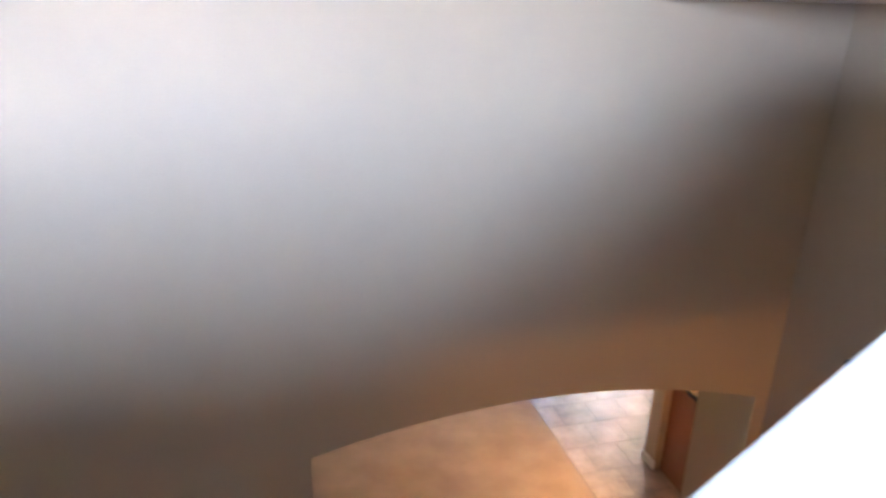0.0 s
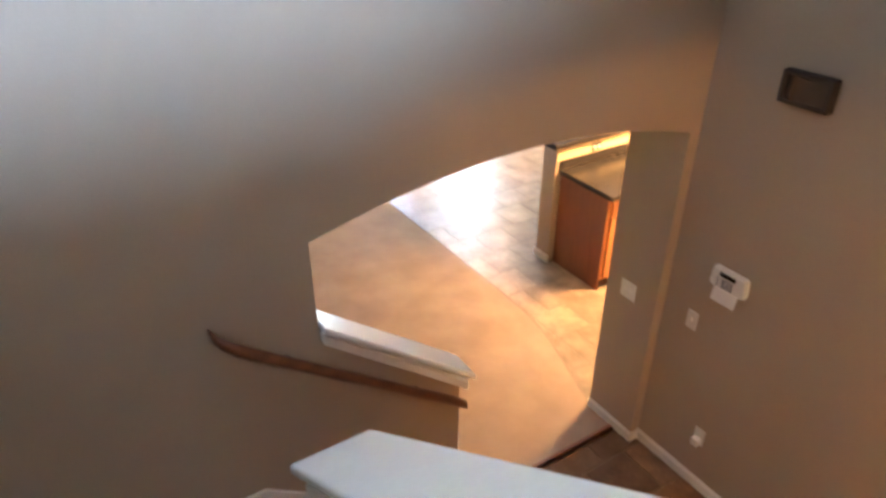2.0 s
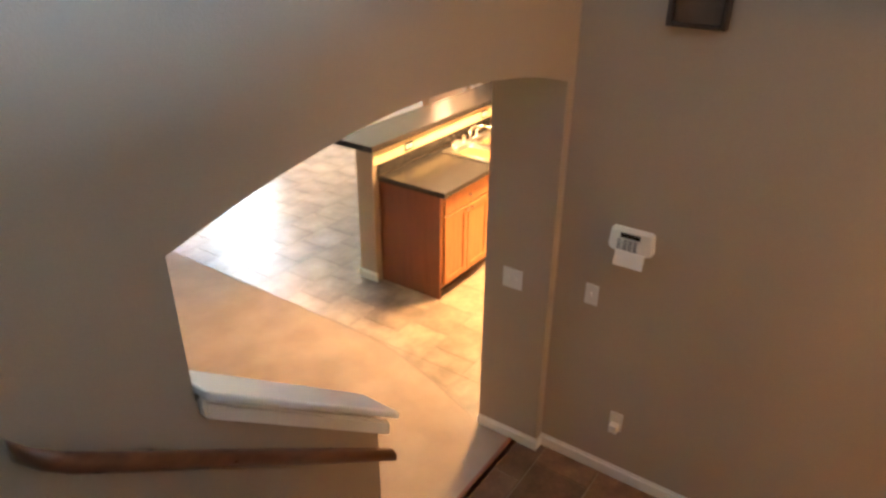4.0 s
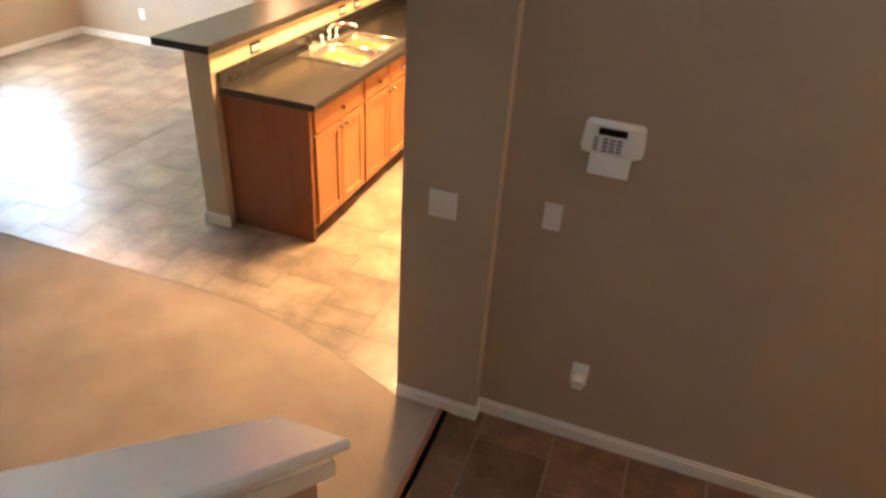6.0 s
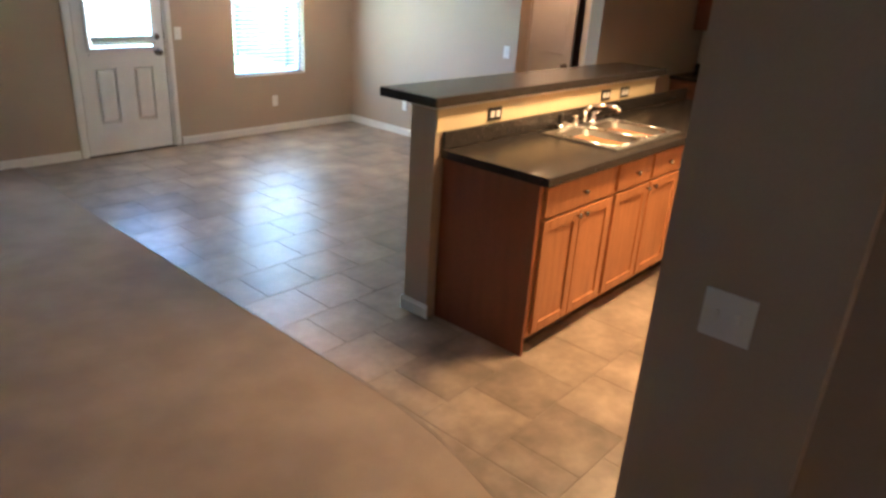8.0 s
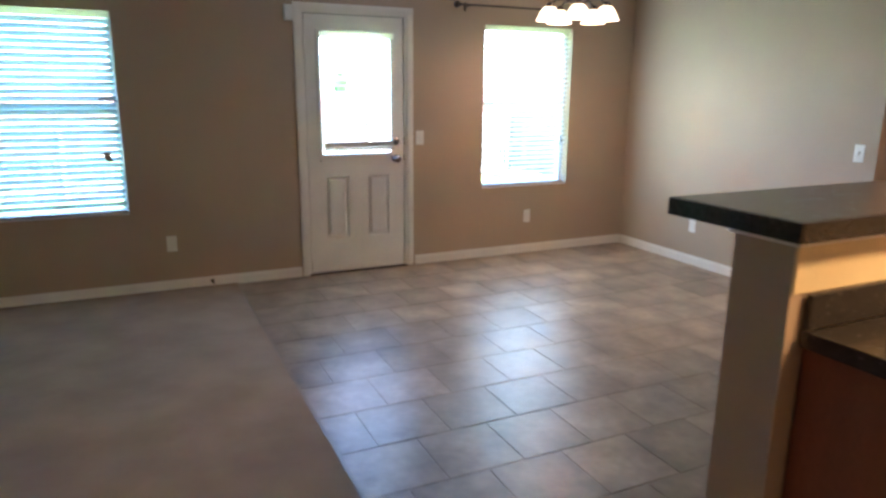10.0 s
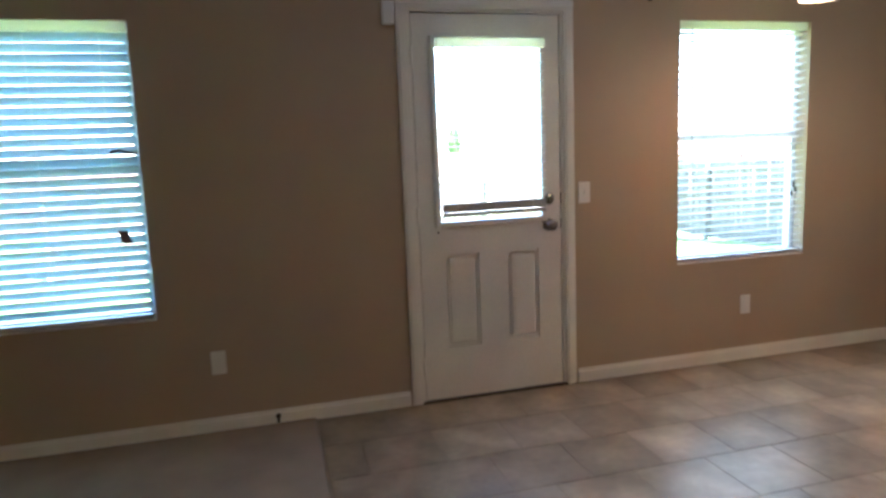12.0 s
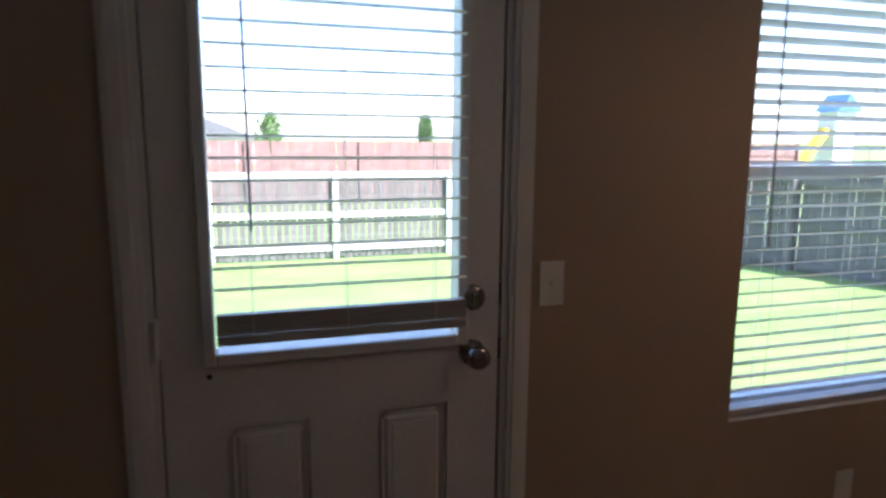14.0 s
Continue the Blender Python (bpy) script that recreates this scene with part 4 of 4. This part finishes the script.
def bar_outlet(x):
    t = thing("counter_outlet", x, -4.2415, 1.088, "black double outlet in the cream strip", "outlet", "counter outlets")
    part("plate", boxed(x - 0.058, x + 0.058, -4.2475, -4.242, 1.052, 1.124, bevel=0.002), BLACKP, t)
    for u in (-0.024, 0.024):
        part("socket", boxed(x + u - 0.017, x + u + 0.017, -4.2505, -4.2475, 1.070, 1.106, bevel=0.003), PLASTIC, t)


for x in (0.535, 1.73, 1.99):
    bar_outlet(x)

# ---- far end of the kitchen and hall ----
far = thing("base_cabinet_far", 5.05, -3.65, 0, "red-brown base cabinet with drawers at the kitchen's end", "cabinet")
part("body", boxed(4.78, 5.399, -5.2, -3.345, 0.09, 0.871), HONEYD, far)
part("toe_kick", boxed(4.84, 5.399, -5.2, -3.345, 0.0, 0.09), DARKW, far)
for i, y in enumerate((-3.37, -3.84, -4.31, -4.76)):
    for z0, z1 in ((0.70, 0.85), (0.12, 0.68)):
        d = part("drawer_front", boxed(4.76, 4.7795, y - 0.44, y, z0, z1, bevel=0.005), HONEYD, far)
        part("knob", lathe(bmesh.new(), [(0.006, 0.0), (0.006, -0.012), (0.014, -0.018), (0.012, -0.026), (0.004, -0.029)], (4.76, y - 0.22, (z0 + z1) / 2 if z0 > 0.5 else 0.62), "x", 12), NICKEL, d, smooth=True)
ft = thing("countertop_far", 5.05, -4.2, 0.871, "black laminate countertop at the kitchen's end", "countertop")
part("slab", boxed(4.74, 5.399, -5.22, -3.345, 0.8715, 0.911, bevel=0.004), BLACKTOP, ft)
part("backsplash", boxed(5.38, 5.399, -5.22, -3.345, 0.9115, 1.0, bevel=0.004), BLACKTOP, ft)
up = thing("wall_cabinet", 5.24, -4.0, 1.37, "dark red-brown wall cabinet in the kitchen", "cabinet")
part("body", boxed(5.09, 5.399, -4.9, -3.36, 1.37, 2.13), HONEYD, up)
for y in (-3.37, -3.88, -4.39):
    d = part("door", boxed(5.07, 5.0895, y - 0.50, y, 1.38, 2.12, bevel=0.004), HONEYD, up)
    part("door_panel", boxed(5.064, 5.0695, y - 0.43, y - 0.07, 1.45, 2.05, bevel=0.004), HONEYD, d)

hd = thing("door_2", 3.95, -2.4, 0, "cream hall door standing ajar", "door", kind="structure")
bm = boxed(3.965, 4.005, -2.57, -2.025, 0.012, 2.03, bevel=0.003)
part("slab", bm, DOORW, hd)
part("knob", lathe(bmesh.new(), [(0.03, 0.0), (0.028, -0.008), (0.012, -0.014), (0.012, -0.03), (0.026, -0.042), (0.024, -0.058), (0.008, -0.064)], (3.965, -2.51, 0.94), "x", 16), NICKEL, hd, smooth=True)
for z0, z1 in ((0.25, 0.85), (1.05, 1.85)):
    part("raised_panel", boxed(3.958, 3.9655, -2.48, -2.11, z0, z1, bevel=0.004), DOORW, hd)
leaf = thing("door_3", 3.9, -2.9, 0, "shaded tan closet door standing open", "door", kind="structure")
bm = boxed(3.90, 3.935, -3.15, -2.71, 0.012, 2.05, bevel=0.003)
part("slab", bm, DOORW, leaf)
hc = thing("trim_hall_casing", 3.94, -2.4, 0, "painted casing of the hall door", "casing", kind="structure")
part("casing_head", boxed(3.932, 3.9495, -2.82, -1.96, 2.055, 2.115, bevel=0.003), TRIM, hc)
part("casing_side", boxed(3.932, 3.9495, -2.018, -1.96, 0, 2.0545, bevel=0.003), TRIM, hc)

# ---- chandelier ----
ch = thing("chandelier", CX, CY, 2.2, "bronze chandelier with five lit alabaster glass shades", "chandelier")
part("stem", rod(bmesh.new(), (CX, CY, 2.13), (CX, CY, 2.435), 0.008), BRONZE, ch)
part("canopy", lathe(bmesh.new(), [(0.065, 0.0), (0.06, -0.012), (0.03, -0.03), (0.01, -0.036)], (CX, CY, 2.4395), "z", 20), BRONZE, ch, smooth=True)
part("hub", lathe(bmesh.new(), [(0.008, 0.10), (0.022, 0.085), (0.030, 0.06), (0.018, 0.03), (0.034, 0.0), (0.026, -0.02), (0.008, -0.04)], (CX, CY, 2.10), "z", 18), BRONZE, ch, smooth=True)
for i in range(5):
    a = 2 * math.pi * i / 5 + 0.35
    u = Vector((math.cos(a), math.sin(a), 0))
    c = Vector((CX, CY, 0))
    part("arm", tube(bmesh.new(), [c + u * 0.02 + Vector((0, 0, 2.10)), c + u * 0.09 + Vector((0, 0, 2.14)), c + u * 0.16 + Vector((0, 0, 2.135)), c + u * 0.211 + Vector((0, 0, 2.10))], 0.008, 8), BRONZE, ch, smooth=True)
    o = c + u * 0.215
    sh = part("shade", lathe(bmesh.new(), [(0.022, 0.10), (0.040, 0.095), (0.062, 0.07), (0.078, 0.035), (0.095, 0.0), (0.090, 0.001), (0.073, 0.035), (0.057, 0.068), (0.036, 0.088), (0.018, 0.092)], (o.x, o.y, 1.985), "z", 22), SHADE, ch, "lit alabaster glass shade", smooth=True)
    part("cup", lathe(bmesh.new(), [(0.012, 0.035), (0.026, 0.02), (0.028, 0.0), (0.020, -0.004)], (o.x, o.y, 2.082), "z", 14), BRONZE, sh, smooth=True)

# ---- outdoors ----
bm = bmesh.new()
ys = [-400, -40, FAR - 0.2, 0.165, 4, 8, 12, 16, 30, 60, 120, 400]
zs = [-1.1, -0.5, -0.2, -0.2, -0.45, -0.75, -1.02, -1.08, -1.1, -1.1, -1.1, -1.1]
xs = [-400, -60, -20, -8, ROOM_W - 0.16, 5.6, 9, 20, 60, 400]
grid = [[bm.verts.new((x, y, z)) for x in xs] for y, z in zip(ys, zs)]
for j in range(len(ys) - 1):
    for i in range(len(xs) - 1):
        bm.faces.new((grid[j][i], grid[j][i + 1], grid[j + 1][i + 1], grid[j + 1][i]))
structure("ground", bm, GRASS, "bright green back lawn reaching the horizon", "lawn")


def fence_run(name, p, q, z0, height, pitch, mat, label, posts=2.4, gap=0.012, rails=(0.25, 0.95, 1.6), rail_mat=None):
    """A board fence from p to q: every board and post a part, three rails on the house side."""
    p, q = Vector(p), Vector(q)
    d = (q - p).normalized()
    side = Vector((d.y, -d.x))
    f = thing(name, p.x, p.y, z0, label, "fence")
    n = int((q - p).length / pitch)
    ang = math.atan2(d.y, d.x)
    bm = bmesh.new()
    box(bm, -pitch / 2 + gap / 2, pitch / 2 - gap / 2, -0.009, 0.009, 0.05, height)
    board = finish("board", bm, mat)
    for i in range(n):
        o = new("board", board)
        o.parent = f
        c = d * (pitch * (i + 0.5))
        o.location, o.rotation_euler = (c.x, c.y, random.uniform(-0.02, 0.02)), (0, random.uniform(-0.01, 0.01), ang)
    for h in rails:
        bm = boxed(0, (q - p).length, -0.04, 0.0, h, h + 0.11)
        me = finish("rail", bm, rail_mat or mat)
        o = new("rail", me)
        o.parent = f
        o.location, o.rotation_euler = (side.x * 0.012, side.y * 0.012, 0), (0, 0, ang)
    bm = boxed(-0.05, 0.05, -0.14, -0.045, 0, height)
    post = finish("post", bm, rail_mat or mat)
    for i in range(int((q - p).length / posts) + 1):
        o = new("post", post)
        o.parent = f
        c = d * (posts * i)
        o.location, o.rotation_euler = (c.x, c.y, 0), (0, 0, ang)
    return f


fence_run("garden_fence", (-5.0, 12.0), (9.0, 12.0), -1.05, 1.80, 0.14, FENCE, "weathered wooden board fence across the lawn", gap=0.03, rails=(0.2, 0.88, 1.68), rail_mat=RAILF)
fence_run("side_fence", (9.0, 11.9), (9.0, 0.6), -0.85, 1.80, 0.14, FENCE, "weathered wooden side fence of the lawn")
fence_run("red_fence", (-16.0, 24.0), (26.0, 24.0), -1.1, 2.35, 0.30, REDF, "red-brown stained fence beyond the garden", posts=4.2, rails=(0.4, 1.8))


def house(x, y, w, d, h, roof, wallm, label):
    t = thing("neighbour_house", x, y, -1.1, label, "house", "houses beyond the fence")
    part("wall", boxed(x - w / 2, x + w / 2, y, y + d, -1.1, h), wallm, t)
    part("roof", prism(bmesh.new(), [(x - w / 2 - 0.4, h + 0.002), (x + w / 2 + 0.4, h + 0.002), (x, h + roof)], "y", y - 0.4, y + d + 0.4), SHINGLE, t)
    for u in (-0.25, 0.25):
        wdw = part("window", boxed(x + u * w - 0.5, x + u * w + 0.5, y - 0.06, y - 0.001, h - 2.0, h - 0.8), VINYLW, t)
        part("pane", boxed(x + u * w - 0.42, x + u * w + 0.42, y - 0.075, y - 0.061, h - 1.92, h - 0.88), LCD, wdw)
    return t


house(-1.8, 62, 9, 9, 1.1, 1.9, SIDING, "pale house with a grey gable roof beyond the fences")
house(30, 58, 13, 9, 1.2, 2.2, BRICKM, "brick house with a grey gable roof beyond the fences")


def tree(x, y, z0, h, r, seed, label):
    """A tapered trunk with limbs, and a crown of many small leaf clumps with gaps."""
    rnd = random.Random(seed)
    t = thing("tree", x, y, z0, label, "tree", "trees beyond the fence")
    bm = rod(bmesh.new(), (x, y, z0), (x, y, z0 + h * 0.6), 0.12, 0.05, seg=8)
    for _ in range(7):
        a, b = rnd.uniform(0, 6.3), rnd.uniform(0.35, 0.6)
        rod(bm, (x, y, z0 + h * b), (x + r * 0.7 * math.cos(a), y + r * 0.7 * math.sin(a), z0 + h * (b + 0.25)), 0.04, 0.012, seg=6)
    part("trunk", bm, BARK, t)
    vs, fs = [], []
    for _ in range(900):
        while True:
            v = Vector((rnd.uniform(-1, 1), rnd.uniform(-1, 1), rnd.uniform(-1, 1)))
            if 0.25 < v.length < 1 and noise.noise(v * 2.2 + Vector((seed, 0, 0))) > -0.18:
                break
        c = Vector((x + v.x * r, y + v.y * r, z0 + h * 0.68 + v.z * h * 0.33))
        e = Euler((rnd.uniform(0, 6), rnd.uniform(0, 6), rnd.uniform(0, 6))).to_matrix()
        s = rnd.uniform(0.08, 0.16)
        k = len(vs)
        vs += [c + e @ Vector(p) * s for p in ((-1, 0, 0), (0, -0.5, 0.1), (1, 0, 0), (0, 0.5, 0.1))]
        fs.append((k, k + 1, k + 2, k + 3))
    me = bpy.data.meshes.new("crown")
    me.from_pydata(vs, [], fs)
    me.materials.append(LEAF)
    o = new("crown", me)
    o.parent = t
    o.location = -t.location
    return t


tree(2.6, 40, -1.1, 4.0, 0.8, 3, "small green tree beyond the fences")
tree(13.7, 45, -1.1, 4.2, 0.55, 5, "slim dark green tree beyond the fences")
tree(40, 50, -1.1, 5.2, 2.4, 8, "broad green tree beyond the fences")
play = thing("play_set", 36, 32, -1.1, "yellow and blue garden play set beyond the fence", "play set")
part("slide", prism(bmesh.new(), [(33.6, -1.0), (34.0, -1.0), (36.4, 2.0), (36.0, 2.2)], "y", 31.7, 32.3), YELP, play)
part("tower", boxed(36.4, 38.0, 31.4, 32.8, -1.1, 3.2), SIDING, play)
part("tower_roof", prism(bmesh.new(), [(36.2, 3.201), (38.2, 3.201), (37.2, 4.3)], "y", 31.2, 33.0), BLUEP, play)

# ---- tiles, piece by piece ----


def lay_tiles(name, parent, mat, x0, x1, y0, y1, tw, th, joint, offset, z):
    cache = {}
    j = 0
    y = y0
    while y < y1 - 0.02:
        ye = min(y + th, y1)
        x = x0 - (tw * offset if j % 2 else 0.0)
        while x < x1 - 0.02:
            a, b = max(x, x0), min(x + tw, x1)
            if b - a > 0.03 and ye - y > 0.03:
                w, h = round(b - a - joint, 4), round(ye - y - joint, 4)
                if (w, h) not in cache:
                    bm = bmesh.new()
                    e = 0.0025
                    lo = [bm.verts.new((sx * w / 2, sy * h / 2, 0)) for sx, sy in ((-1, -1), (1, -1), (1, 1), (-1, 1))]
                    hi = [bm.verts.new((sx * (w / 2 - e), sy * (h / 2 - e), z)) for sx, sy in ((-1, -1), (1, -1), (1, 1), (-1, 1))]
                    for i in range(4):
                        bm.faces.new((lo[i], lo[(i + 1) % 4], hi[(i + 1) % 4], hi[i]))
                    bm.faces.new(hi)
                    cache[(w, h)] = finish(name, bm, mat)
                o = new(name, cache[(w, h)])
                o.parent = parent
                o.location = ((a + b) / 2, (y + ye) / 2, 0.0005)
            x += tw
        y += th
        j += 1


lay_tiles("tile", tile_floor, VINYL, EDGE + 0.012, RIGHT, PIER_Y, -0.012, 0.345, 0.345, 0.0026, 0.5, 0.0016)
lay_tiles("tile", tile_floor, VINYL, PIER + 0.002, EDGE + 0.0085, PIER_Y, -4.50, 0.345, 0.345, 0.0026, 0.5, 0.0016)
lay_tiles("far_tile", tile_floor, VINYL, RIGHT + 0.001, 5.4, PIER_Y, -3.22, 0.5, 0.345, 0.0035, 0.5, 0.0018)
lay_tiles("tile", entry_floor, ENTRY, -3.2, KEYX - 0.014, -9.0, ARCH_F + 0.14, 0.335, 0.335, 0.006, 0.5, 0.004)
